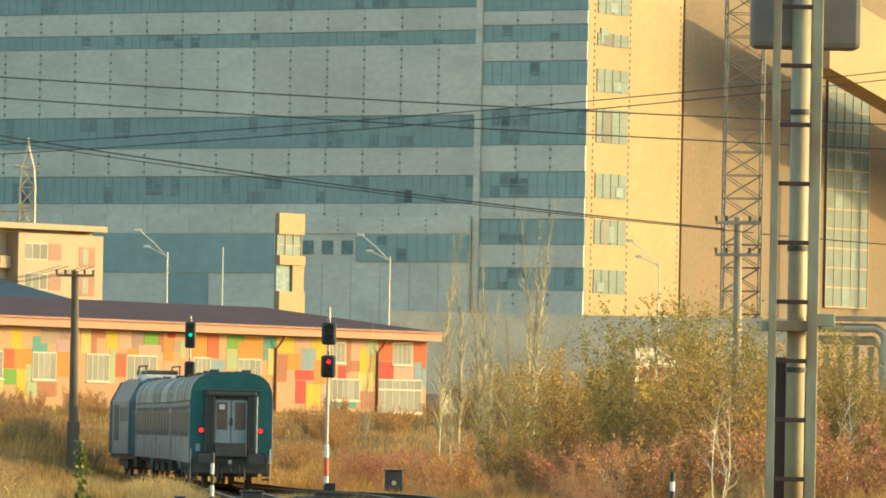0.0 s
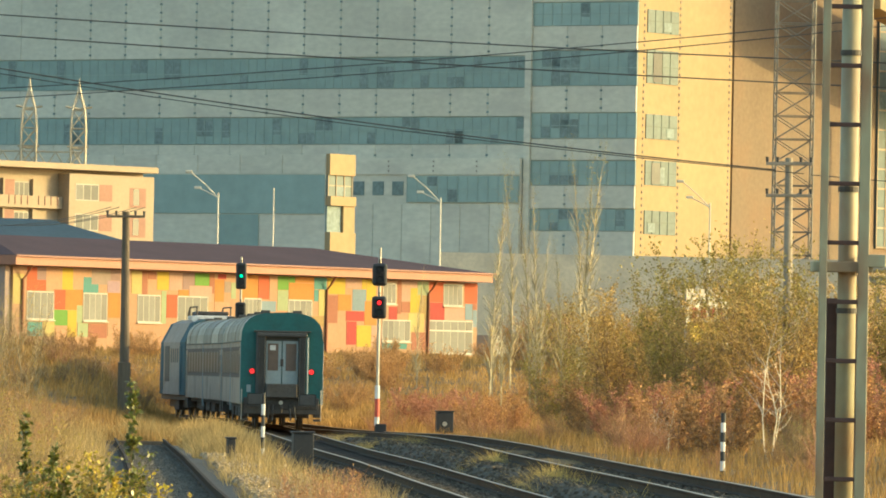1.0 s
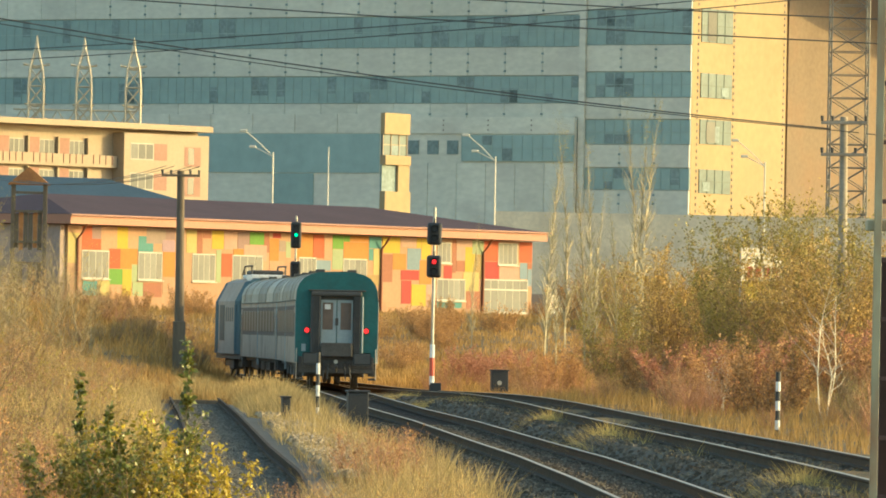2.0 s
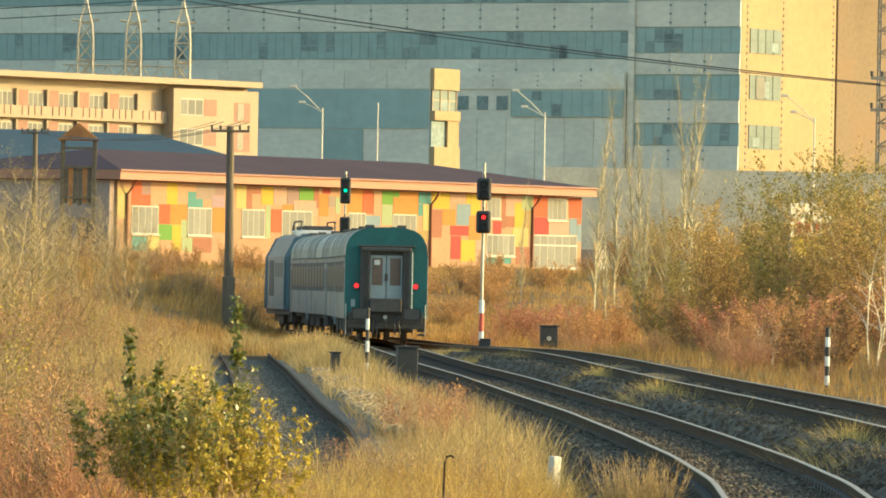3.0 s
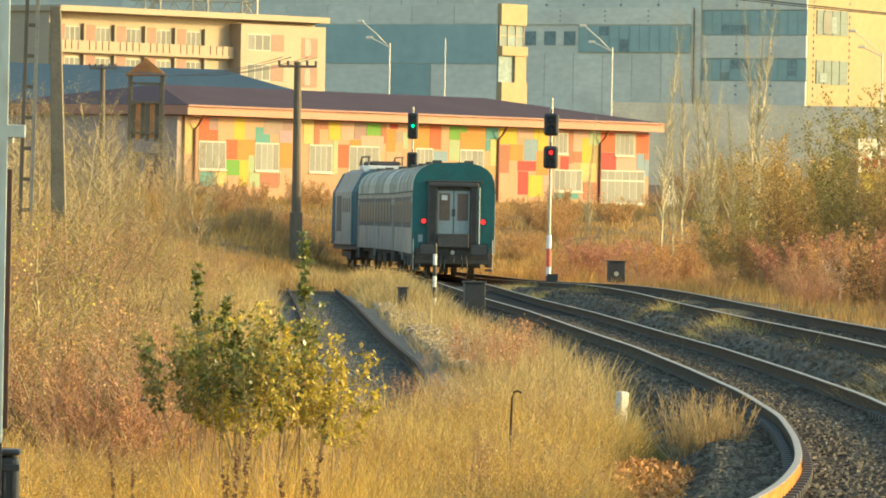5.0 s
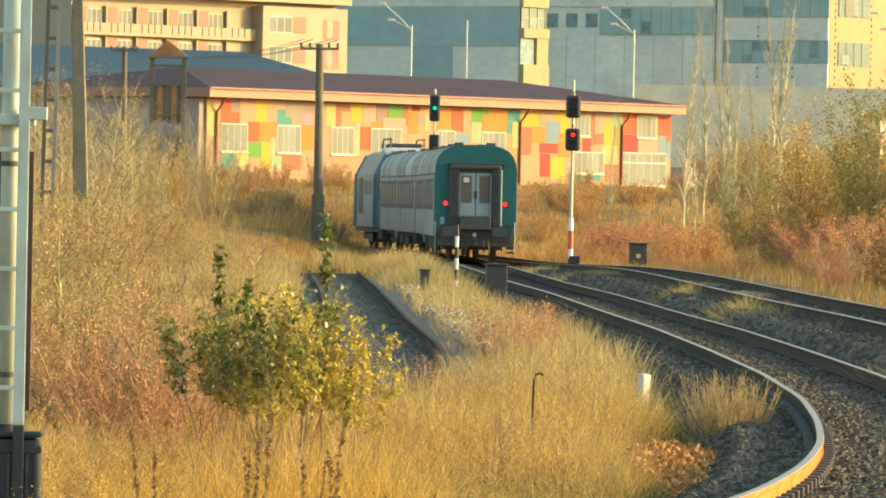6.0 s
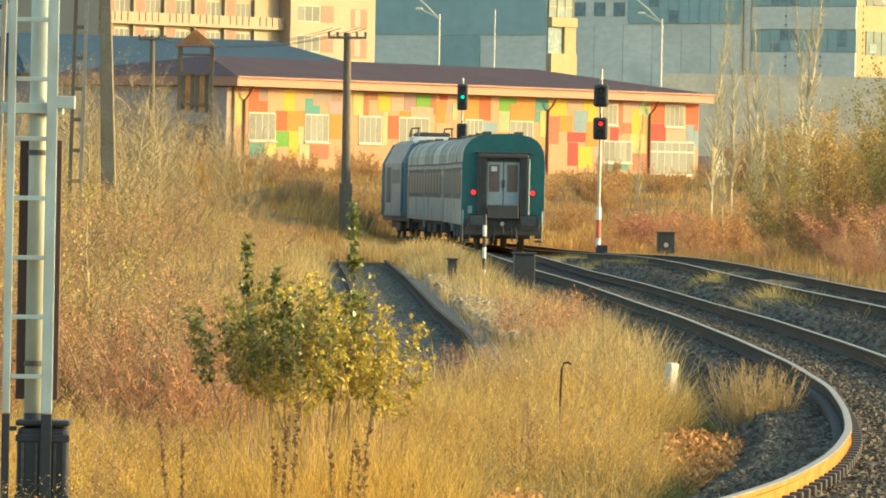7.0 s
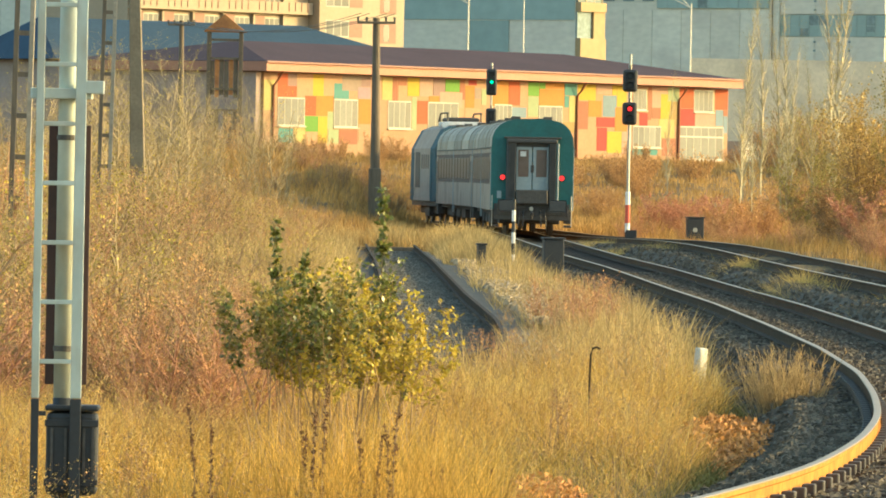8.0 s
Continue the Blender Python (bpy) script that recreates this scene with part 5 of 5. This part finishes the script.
# street lamps
def street_lamp(x, y, h, label):
    p = thing("street_lamp", pose(x, y, 2.6), label, "street lamp", "double street lamps")
    part("column", T([(0, 0, 0), (0, 0, h)], [0.11, 0.07], 8), "lamp_paint", p)
    for dx, dz in ((-2.3, 2.1), (-1.5, 0.75)):
        arm = part("arm", T([(0, 0, h - 0.4), (dx * 0.5, 0, h - 0.4 + dz * 0.55), (dx, 0, h - 0.4 + dz)], 0.05, 6), "lamp_paint", p)
        part("lantern", B(dx - 0.55, dx + 0.05, -0.16, 0.16, h - 0.42 + dz, h - 0.2 + dz, bevel=0.05), "lamp_paint", arm)
    return p


for x in (-1.15, 17.75, 40.7):
    street_lamp(x, 600, 14.35, "tall grey street lamp with two lanterns")
thin = thing("flag_mast", pose(3.5, 590, 2.6), "thin pale mast behind the painted building", "mast")
part("shaft", T([(0, 0, 0), (0, 0, 14.6)], [0.09, 0.05], 8), "lamp_paint", thin)

# pipe rack on the right
rack = thing("pipe_rack", pose(0, 0, 0), "insulated steam pipes on concrete trestles", "pipe rack")
for k, z in enumerate((12.3, 11.2)):
    part("pipe", T([(56.5, 639.5 + k * 2, z), (63.2, 639.5 + k * 2, z), (63.9, 639.5 + k * 2, z - 0.5), (64.1, 639.5 + k * 2, z - 1.2), (64.1, 639.5 + k * 2, 6.2)], 0.42, 14), "steel", rack, "pale insulated pipe")
part("beam", B(56, 70, 638.6, 642, 12.95, 13.35), "concrete", rack)
for k in range(5):
    part("trestle", B(57.2 + k * 1.35, 57.7 + k * 1.35, 639.9, 640.4, 0, 10.6), "concrete", rack)
wallr = thing("boundary_wall", pose(0, 0, 0), "long grey concrete boundary wall in shade", "wall", kind="structure")
part("panelled_wall", B(19, 55.5, 640, 640.4, 0, 13.0), "concrete_pale", wallr)

# old timber tower with rusty gable roof
shed = thing("timber_tower", pose(-10.95, 302, 1.28), "weathered timber tower with a rusty gable roof", "tower")
for sx in (-0.68, 0.68):
    for sy in (-0.6, 0.6):
        part("post", B(sx - 0.07, sx + 0.07, sy - 0.07, sy + 0.07, -0.3, 6.7), "wood", shed)
bm = bmesh.new()
extrude(bm, [(-0.9, 6.7), (0.9, 6.7), (0, 7.45)], -0.8, 0.8)
part("roof", bm, "rust", shed, "rusty sheet gable roof")
for k in range(6):
    part("cladding_board", B(-0.6 + k * 0.2, -0.42 + k * 0.2, -0.52, -0.48, 4.0 - 0.1 * (k % 2), 5.45 + 0.08 * (k % 3)), "rust" if k % 3 == 1 else "wood", shed)
    if k != 2:
        part("cladding_board", B(-0.6 + k * 0.2, -0.42 + k * 0.2, -0.52, -0.48, 1.6, 3.2 + 0.1 * (k % 2)), "wood", shed)
for z in (1.5, 3.3, 4.2, 5.5, 6.3):
    part("rail", B(-0.61, 0.61, -0.64, -0.56, z, z + 0.1), "wood", shed)
for sx in (-1, 1):
    part("brace", T([(-0.6 * sx, -0.6, 0.2), (0.6 * sx, -0.6, 1.5)], 0.05, 5), "wood", shed)


# hoarding behind the large shrub, and parked vans
sign = thing("hoarding", pose(13.8, 203.8, 1.75, 0, 0, 40), "small white and yellow hoarding behind the shrubs", "sign")
part("board", B(-0.85, 0.85, 0, 0.06, 1.3, 2.9, bevel=0.01), "frame_white", sign, "white sign board")
part("yellow_field", B(-0.8, 0.8, -0.012, -0.002, 1.35, 1.95), "yellow", sign)
for k in range(4):
    part("bar", B(-0.6 + k * 0.34, -0.4 + k * 0.34, -0.02, -0.004, 2.05, 2.35), "crimson", sign)
for sx in (-0.7, 0.7):
    part("post", T([(sx, 0.1, -2.3), (sx, 0.1, 2.8)], 0.035, 8), "wood", sign)


def van(x, y, turn, paint, label):
    v = thing("parked_van", pose(x, y, float(lie(x, y)), 0, 0, turn), label, "van", "parked vans")
    bm = bmesh.new()
    prof = [(-2.4, 0.35), (2.3, 0.35), (2.4, 0.95), (1.5, 1.15), (0.85, 2.0), (-2.35, 2.1)]
    f0 = [bm.verts.new((a, -0.92, z)) for a, z in prof]
    f1 = [bm.verts.new((a, 0.92, z)) for a, z in prof]
    for i in range(len(prof)):
        j = (i + 1) % len(prof)
        bm.faces.new((f0[i], f0[j], f1[j], f1[i]))
    bm.faces.new(f0[::-1]), bm.faces.new(f1)
    bmesh.ops.bevel(bm, geom=bm.edges[:], offset=0.08, segments=2, affect="EDGES")
    part("body", bm, paint, v)
    for sx in (-1.5, 1.55):
        for sy in (-0.93, 0.75):
            part("wheel", T([(sx, sy, 0.34), (sx, sy + 0.18, 0.34)], 0.34, 14), "rubber", v)
    for sy in (-0.935, 0.915):
        part("side_window", B(0.1, 0.85, sy, sy + 0.02, 1.2, 1.8, bevel=0.005), "glass_dark", v)
    return v


van(20.6, 541, 60, "frame_white", "white van parked beside the painted building")
van(25.6, 500, 10, "frame_white", "white van parked on the far road")
van(29.5, 505, 170, "red", "red van parked on the far road")

# ---------- planting ----------
rng = random.Random(21)
SHRUB = dict(stems=18, spread=0.9, lean=0.22, base_r=0.006, twigs=8, leaves=11, size=0.04, bare=0.62, reach=0.58, low=0.78)
plant("green_shrub", -0.98, 48.5, 0, "green leaved shrub with tall upright shoots", "shrub", "", "green", "twig", "leaf_green", **dict(SHRUB, seed=3, height=2.0))
plant("yellow_shrub", -0.70, 48.2, 40, "yellow leaved shrub in dry grass", "shrub", "", "yellow", "twig", "leaf_yellow", **dict(SHRUB, seed=4, height=1.8))
plant("low_shrub", -1.18, 48.8, 40, "olive leaved shrub in dry grass", "shrub", "", "olive", "twig", "leaf_olive", **dict(SHRUB, seed=8, height=1.85))
plant("rear_shrub", -0.88, 49.2, 130, "olive leaved shrub with thin stems", "shrub", "", "rear", "twig", "leaf_yellow", **dict(SHRUB, seed=9, height=1.98))
for k, (dx, dy, sc) in enumerate(((-1.32, 48.9, 0.82), (-1.06, 48.7, 0.92), (-0.68, 48.4, 0.92), (-0.84, 48.6, 0.78), (-1.2, 48.3, 0.74), (-0.46, 48.4, 0.74))):
    plant("leafy_shoot", dx, dy, k * 100, "upright leafy green shoot of a shrub", "shrub", "shoots of the green shrub", "shoot%d" % (k % 2), "twig", "leaf_green",
          scale=sc, seed=6 + k % 2, stems=1, height=2.9, spread=0.1, lean=0.05, base_r=0.009, twigs=17, leaves=7, size=0.055, bare=0.62, reach=0.13, wander=0.05)
for k, (x, y, sc) in enumerate(((-0.55, 44.6, 1.0), (-0.72, 45.0, 0.9), (-0.95, 44.8, 1.05), (-1.02, 45.4, 0.85), (-1.75, 45.2, 0.9), (-0.28, 46, 0.7), (0.05, 47, 0.6))):
    plant("dock_stalk", x, y, k * 70, "dark brown seeded dock stalk in dry grass", "weed", "dark seeded stalks", "dock%d" % (k % 2), "twig", "leaf_dock",
          scale=sc, seed=170 + k % 2, stems=2, height=1.25, spread=0.25, lean=0.16, base_r=0.006, twigs=14, leaves=7, size=0.018, bare=0.15, reach=0.13, low=0.8, wander=0.05)
for k, (x, y, sc) in enumerate(((1.6, 107, 1.45), (1.85, 112, 1.2), (1.35, 114, 1.3), (0.2, 92, 0.9))):
    plant("red_weed", x, y, k * 80, "tall reddish dry weed stalks in the grass", "weed", "tall dry weeds", "redweed", "twig_red", "leaf_brown",
          scale=sc, seed=150, stems=26, height=0.95, spread=1.0, lean=0.3, base_r=0.005, twigs=3, leaves=2, size=0.03, bare=0.4)
for k, (x, y, sc) in enumerate(((3.28, 75, 1.3), (3.42, 77.5, 0.95))):
    plant("grass_tuft", x, y, k * 80, "pale fluffy tuft of dry grass beside the rails", "grass tuft", "tufts beside the rails", "tuft", "grass_tuft", "grass_tuft",
          scale=sc, seed=151, stems=190, height=0.85, spread=0.5, lean=0.5, base_r=0.0014, twigs=3, leaves=0, size=0.03, bare=0.35, reach=0.5, upright=1.6)

BARE = dict(stems=18, height=2.6, spread=1.8, lean=0.8, base_r=0.021, twigs=7, leaves=3, size=0.045, bare=0.10, upright=0.9)
KINDS = (("twig_red", "leaf_brown"), ("twig", "leaf_brown"), ("twig_pale", "leaf_yellow"), ("twig", "leaf_olive"))
for k in range(64):
    y = 60 + 150 * rng.random() ** 1.2
    f = rng.random()
    x = -0.070 * y + f * 0.045 * y
    x = min(x, float(siding_x(y)) - 2.4)
    v = k % 4
    plant("bramble_bush", x, y, rng.uniform(0, 360), "tangled russet bush with bare twigs in dry grass", "bush", "bushes along the siding", "bramble%d" % v, *KINDS[v],
          scale=rng.uniform(0.5, 0.95) * (1.15 - 0.4 * f), **dict(BARE, seed=30 + v))
for k in range(30):
    y = rng.uniform(178, 285)
    x = -0.070 * y + rng.uniform(0, 0.030 * y)
    plant("bare_sapling", x, y, rng.uniform(0, 360), "bare pale sapling with thin branches", "young tree", "saplings beside the line", "sapling%d" % (k % 2), "twig_pale", "leaf_yellow",
          scale=rng.uniform(0.6, 1.0), seed=60 + k % 2, stems=5, height=6.0, spread=1.0, lean=0.3, base_r=0.026, twigs=9, leaves=1, size=0.06, bare=0.12)
for k in range(16):
    y = rng.uniform(225, 285)
    plant("bare_sapling", -y * rng.uniform(0.028, 0.045), y, rng.uniform(0, 360), "bare pale sapling with thin branches", "young tree", "saplings beside the line", "sapling%d" % (k % 2), scale=rng.uniform(0.45, 0.8))
for k in range(10):
    y = rng.uniform(60, 78)
    x = -0.066 * y + rng.uniform(0.3, 0.034 * y)
    plant("bramble_bush", x, y, rng.uniform(0, 360), "tangled bush with bare golden twigs in dry grass", "bush", "bushes along the siding", "bramble%d" % (1, 0, 3, 0)[k % 4], scale=rng.uniform(0.5, 0.85))
for k in range(16):
    y = rng.uniform(45, 74)
    x = rng.uniform(-0.055 * y, float(main_x(y)) - 2.6)
    plant("dark_weed", x, y, rng.uniform(0, 360), "dry dark weed stalks standing in grass", "weed", "dark weeds in the meadow", "darkweed", "twig", "leaf_brown",
          scale=rng.uniform(0.6, 1.1), seed=160, stems=9, height=0.95, spread=0.9, lean=0.25, base_r=0.005, twigs=3, leaves=4, size=0.022, bare=0.3, reach=0.5)
for k in range(30):
    y = rng.uniform(140, 222)
    x = float(siding_x(y)) - rng.uniform(2.2, 5.5)
    v = (0, 3, 1)[k % 3]
    plant("bank_bush", x, y, rng.uniform(0, 360), "russet bare bush on the bank beyond the siding", "bush", "bushes on the bank", "bramble%d" % v, scale=rng.uniform(0.35, 0.62))
for k in range(30):
    y = rng.uniform(248, 318)
    x = float(main_x(y)) - rng.uniform(3.2, 9.5)
    plant("cutting_bush", x, y, rng.uniform(0, 360), "brown bare bush on the side of the cutting", "bush", "bushes on the cutting", "bramble%d" % (1, 0, 3)[k % 3], scale=rng.uniform(0.35, 0.62))
for k in range(44):
    y = rng.uniform(112, 285)
    x = float(second_x(min(y, 290))) + rng.uniform(2.6, 6.0)
    plant("verge_bush", x, y, rng.uniform(0, 360), "low reddish bush beside the second track", "bush", "low bushes beside the second track", "bramble%d" % (0, 3, 0, 1)[k % 4], scale=rng.uniform(0.25, 0.6))
for k in range(46):
    y = rng.uniform(150, 300)
    x = float(second_x(min(y, 290))) + rng.uniform(4.0, 15)
    v = k % 3
    plant("thicket_bush", x, y, rng.uniform(0, 360), "dense reddish thicket beside the second track", "bush", "thickets beside the second track", "thicket%d" % v, *(("twig_red", "leaf_red"), KINDS[1], ("twig_red", "leaf_brown"))[v],
          scale=rng.uniform(0.6, 1.0), **dict(BARE, seed=80 + v, stems=22, height=2.4, leaves=5, size=0.08, base_r=0.014))
for k, (x, y, sc) in enumerate(((13.9, 207, 1.05), (12.2, 214, 0.85), (15.4, 199, 1.0), (17.4, 210, 0.9), (10.9, 226, 0.65), (14.3, 192, 0.82), (19.5, 200, 0.85), (22, 196, 0.75), (12.9, 197, 0.66))):
    plant("large_shrub", x, y, k * 77, "large shrub with thinning olive and brown leaves", "shrub", "large shrubs beyond the tracks", "large%d" % (k % 2), "twig", ("leaf_olive", "leaf_gold")[k % 2],
          scale=sc, seed=90 + k % 2, stems=24, height=5.8, spread=2.6, lean=0.6, base_r=0.03, twigs=8, leaves=15, size=0.09, bare=0.12)
for k in range(13):
    x = (12.4, 12.9, 14.2, 14.6, 15.1, 15.5, 17.0, 17.3, 17.7, 16.2, 13.5, 9.4, 20.5)[k]
    plant("poplar", x, 338 + (k * 7 % 20), k * 61, "slender bare poplar with a pale trunk", "tree", "bare poplars on the slope", "poplar%d" % (k % 3), "birch", "leaf_yellow",
          scale=(0.85, 0.7, 0.8, 0.75, 0.9, 0.6, 0.95, 1.0, 0.85, 0.6, 0.6, 0.45, 0.5)[k], seed=100 + k % 3, stems=1, height=18.0, spread=0.6, lean=0.06, base_r=0.07, twigs=26, leaves=2, size=0.08, bare=0.10, upright=2.2, reach=0.55, wander=0.045)
for k, (x, y, sc) in enumerate(((11.55, 150, 0.85), (10.4, 171, 0.42), (10.75, 172, 0.36), (17.2, 182, 0.75), (19.6, 190, 0.7), (21.2, 180, 0.6))):
    plant("pale_birch", x, y, k * 50, "thin bare birch with white stems", "tree", "birches among the thickets", "birch", "birch_white", None,
          scale=sc, seed=121, stems=3, height=4.6, spread=0.12, lean=0.22, base_r=0.026, twigs=4, leaves=0, size=0.05, bare=0.25, reach=1.3, wander=0.14)
for k in range(70):
    y = rng.uniform(290, 440)
    x = rng.uniform(-12, 0.085 * y)
    if abs(x - float(main_x(y))) > 5:
        plant("slope_bush", x, y, rng.uniform(0, 360), "low brown bush on the slope", "bush", "bushes on the slope", "thicket1", scale=rng.uniform(0.5, 0.9))
for k in range(12):
    y = 62 + 60 * rng.random()
    x = float(main_x(y)) - rng.uniform(2.6, 4.6)
    plant("dry_weed", x, y, rng.uniform(0, 360), "dry reddish weed stalks beside the rails", "weed", "dry weeds by the main track", "weed", "twig_pale", "leaf_brown",
          scale=rng.uniform(0.7, 1.1), seed=140, stems=22, height=0.95, spread=0.9, lean=0.35, base_r=0.004, twigs=3, leaves=3, size=0.02, bare=0.3)

for k in range(34):
    y = rng.uniform(400, 475)
    x = rng.uniform(0.040 * y, 0.098 * y)
    plant("far_bush", x, y, rng.uniform(0, 360), "tall bare brown bush before the far wall", "bush", "bushes before the far wall", ("thicket1", "bramble2", "bramble3")[k % 3], scale=rng.uniform(1.1, 1.9))

# fallen leaves in heaps, stones of the ballast and the sleepers
def heap(x, y, rx, ry, n, size, material, name, label, category, lift=0.3):
    r = random.Random(n)
    vs, fs = [], []
    for _ in range(n):
        a, q = r.uniform(0, math.tau), math.sqrt(r.random())
        px, py = x + math.cos(a) * q * rx, y + math.sin(a) * q * ry
        leaf(vs, fs, Vector((px, py, float(lie(px, py)) + lift * (1 - q * q) * r.random() + 0.06)), size * r.uniform(0.6, 1.4), r)
    return tagged(raw(name, vs, fs, material), label, category, kind="stuff")


heap(2.68, 67.5, 0.68, 7.6, 9500, 0.06, "leaf_rust", "leaf_heap", "heap of fallen orange brown leaves in the grass", "fallen leaves")
heap(0.56, 53.0, 0.55, 2.6, 3200, 0.05, "leaf_rust", "leaf_heap", "heap of fallen orange brown leaves in the grass", "fallen leaves")
heap(3.6, 84, 0.7, 12, 1500, 0.05, "leaf_rust", "leaf_litter", "fallen leaves strewn along the ballast", "fallen leaves", lift=0.05)


def litter(name, n, y0, y1, material, label, size, seed):
    """Small dead leaves and seed heads caught among the grass."""
    r = np.random.default_rng(seed)
    y = y0 + (y1 - y0) * r.random(n) ** 1.3
    lo, hi = -0.066 * y - 0.5, main_x(y) - 2.3
    x = lo + (hi - lo) * r.random(n)
    keep = (y < 84) | (np.abs(x - siding_x(y)) > 1.4)
    x, y = x[keep], y[keep]
    n = len(x)
    z = lie(x, y) + 0.05 + r.random(n) ** 1.4 * (0.55 + 0.2 * np.sin(x * 2.3) * np.sin(y * 0.7))
    c = np.stack([x, y, z], 1)
    u = r.normal(size=(n, 3))
    u /= np.linalg.norm(u, axis=1)[:, None]
    w = np.cross(u, r.normal(size=(n, 3)))
    w /= np.linalg.norm(w, axis=1)[:, None]
    k = (size * r.uniform(0.5, 1.5, n))[:, None]
    v = np.stack([c, c + u * k * 0.5 + w * k * 0.25, c + u * k, c + u * k * 0.5 - w * k * 0.25], 1).reshape(-1, 3)
    f = np.arange(n * 4).reshape(-1, 4)
    return tagged(raw(name, v.tolist(), f.tolist(), material), label, "grass", kind="stuff")


litter("golden_litter", 60000, 40, 120, "grass_pale", "pale seed heads among the dry grass", 0.015, 5)
litter("brown_litter", 50000, 40, 120, "leaf_brown", "brown dead leaves among the dry grass", 0.014, 6)
litter("dark_litter", 20000, 40, 120, "twig", "dark dead stalks among the dry grass", 0.022, 7)


def stones(name, fx, half, top, y0, y1, n, size, material, label, seed, zf=None):
    """Small angular stones strewn over a bed."""
    r = np.random.default_rng(seed)
    y = y0 + (y1 - y0) * r.random(n) ** 1.5
    o = r.uniform(-half, half, n)
    x = fx(y) + o
    drop = np.maximum(np.abs(o) - 1.5, 0) * 0.62
    z = top - drop + (zf(y) if zf else 0)
    base = np.array([(-1, -1, -0.5), (1, -0.8, -0.5), (0.9, 1, -0.5), (-0.8, 0.9, -0.5), (-0.5, -0.6, 0.7), (0.6, -0.4, 0.8), (0.3, 0.6, 0.6)])
    faces = np.array([(0, 1, 5, 4), (1, 2, 6, 5), (2, 3, 4, 6), (3, 0, 4, 4), (4, 5, 6, 6)])
    a = r.uniform(0, math.tau, n)
    sc = size * r.uniform(0.5, 1.3, n)
    c, s = np.cos(a) * sc, np.sin(a) * sc
    v = np.empty((n, 7, 3))
    for k, (bx, by, bz) in enumerate(base):
        v[:, k] = np.stack([x + bx * c - by * s, y + bx * s + by * c, z + bz * sc * r.uniform(0.6, 1.2, n)], 1)
    vs = v.reshape(-1, 3).tolist()
    fs = []
    for i in range(n):
        for f in faces:
            q = [int(t) + i * 7 for t in f]
            fs.append(q if q[2] != q[3] else q[:3])
    return tagged(raw(name, vs, fs, material), label, "ballast", kind="stuff")


stones("ballast_stones", main_x, 2.1, -0.195, 42, 170, 34000, 0.034, "ballast", "dark angular ballast stones along the main track", 1)
stones("second_ballast_stones", second_x, 2.1, -0.20, 80, 230, 16000, 0.045, "ballast", "dark angular ballast stones along the second track", 2, second_z)
stones("gravel_stones", lambda y: siding_x(y) + 0.0, 0.7, -0.36, 84, 220, 14000, 0.03, "gravel", "grey gravel between the siding rails", 3)
stones("gravel_heap", lambda y: siding_x(y) + 2.2, 0.8, -0.22, 112, 190, 5000, 0.07, "gravel_pale", "pale gravel spread beside the siding", 4)

for k in range(300):
    y = 42 + k * 0.62
    a = -math.degrees(math.atan(float(main_x(y + 0.5) - main_x(y - 0.5))))
    shared("sleeper", sleeper_me, main_track, pose(float(main_x(y)), y, 0, 0, 0, a))

clip_me = bpy.data.meshes.new("rail_clip")
clip_bm = B(-0.05, 0.05, -0.06, 0.06, -0.19, -0.105, bevel=0.012)
clip_bm.to_mesh(clip_me)
clip_me.materials.append(M["iron"])
for k in range(70):
    y = 42 + k * 0.62
    a = -math.degrees(math.atan(float(main_x(y + 0.5) - main_x(y - 0.5))))
    for off in (-0.84, -0.67, 0.67, 0.84):
        shared("rail_clip", clip_me, main_track, pose(float(main_x(y)), y, 0, 0, 0, a) @ Matrix.Translation((off, 0, 0)))
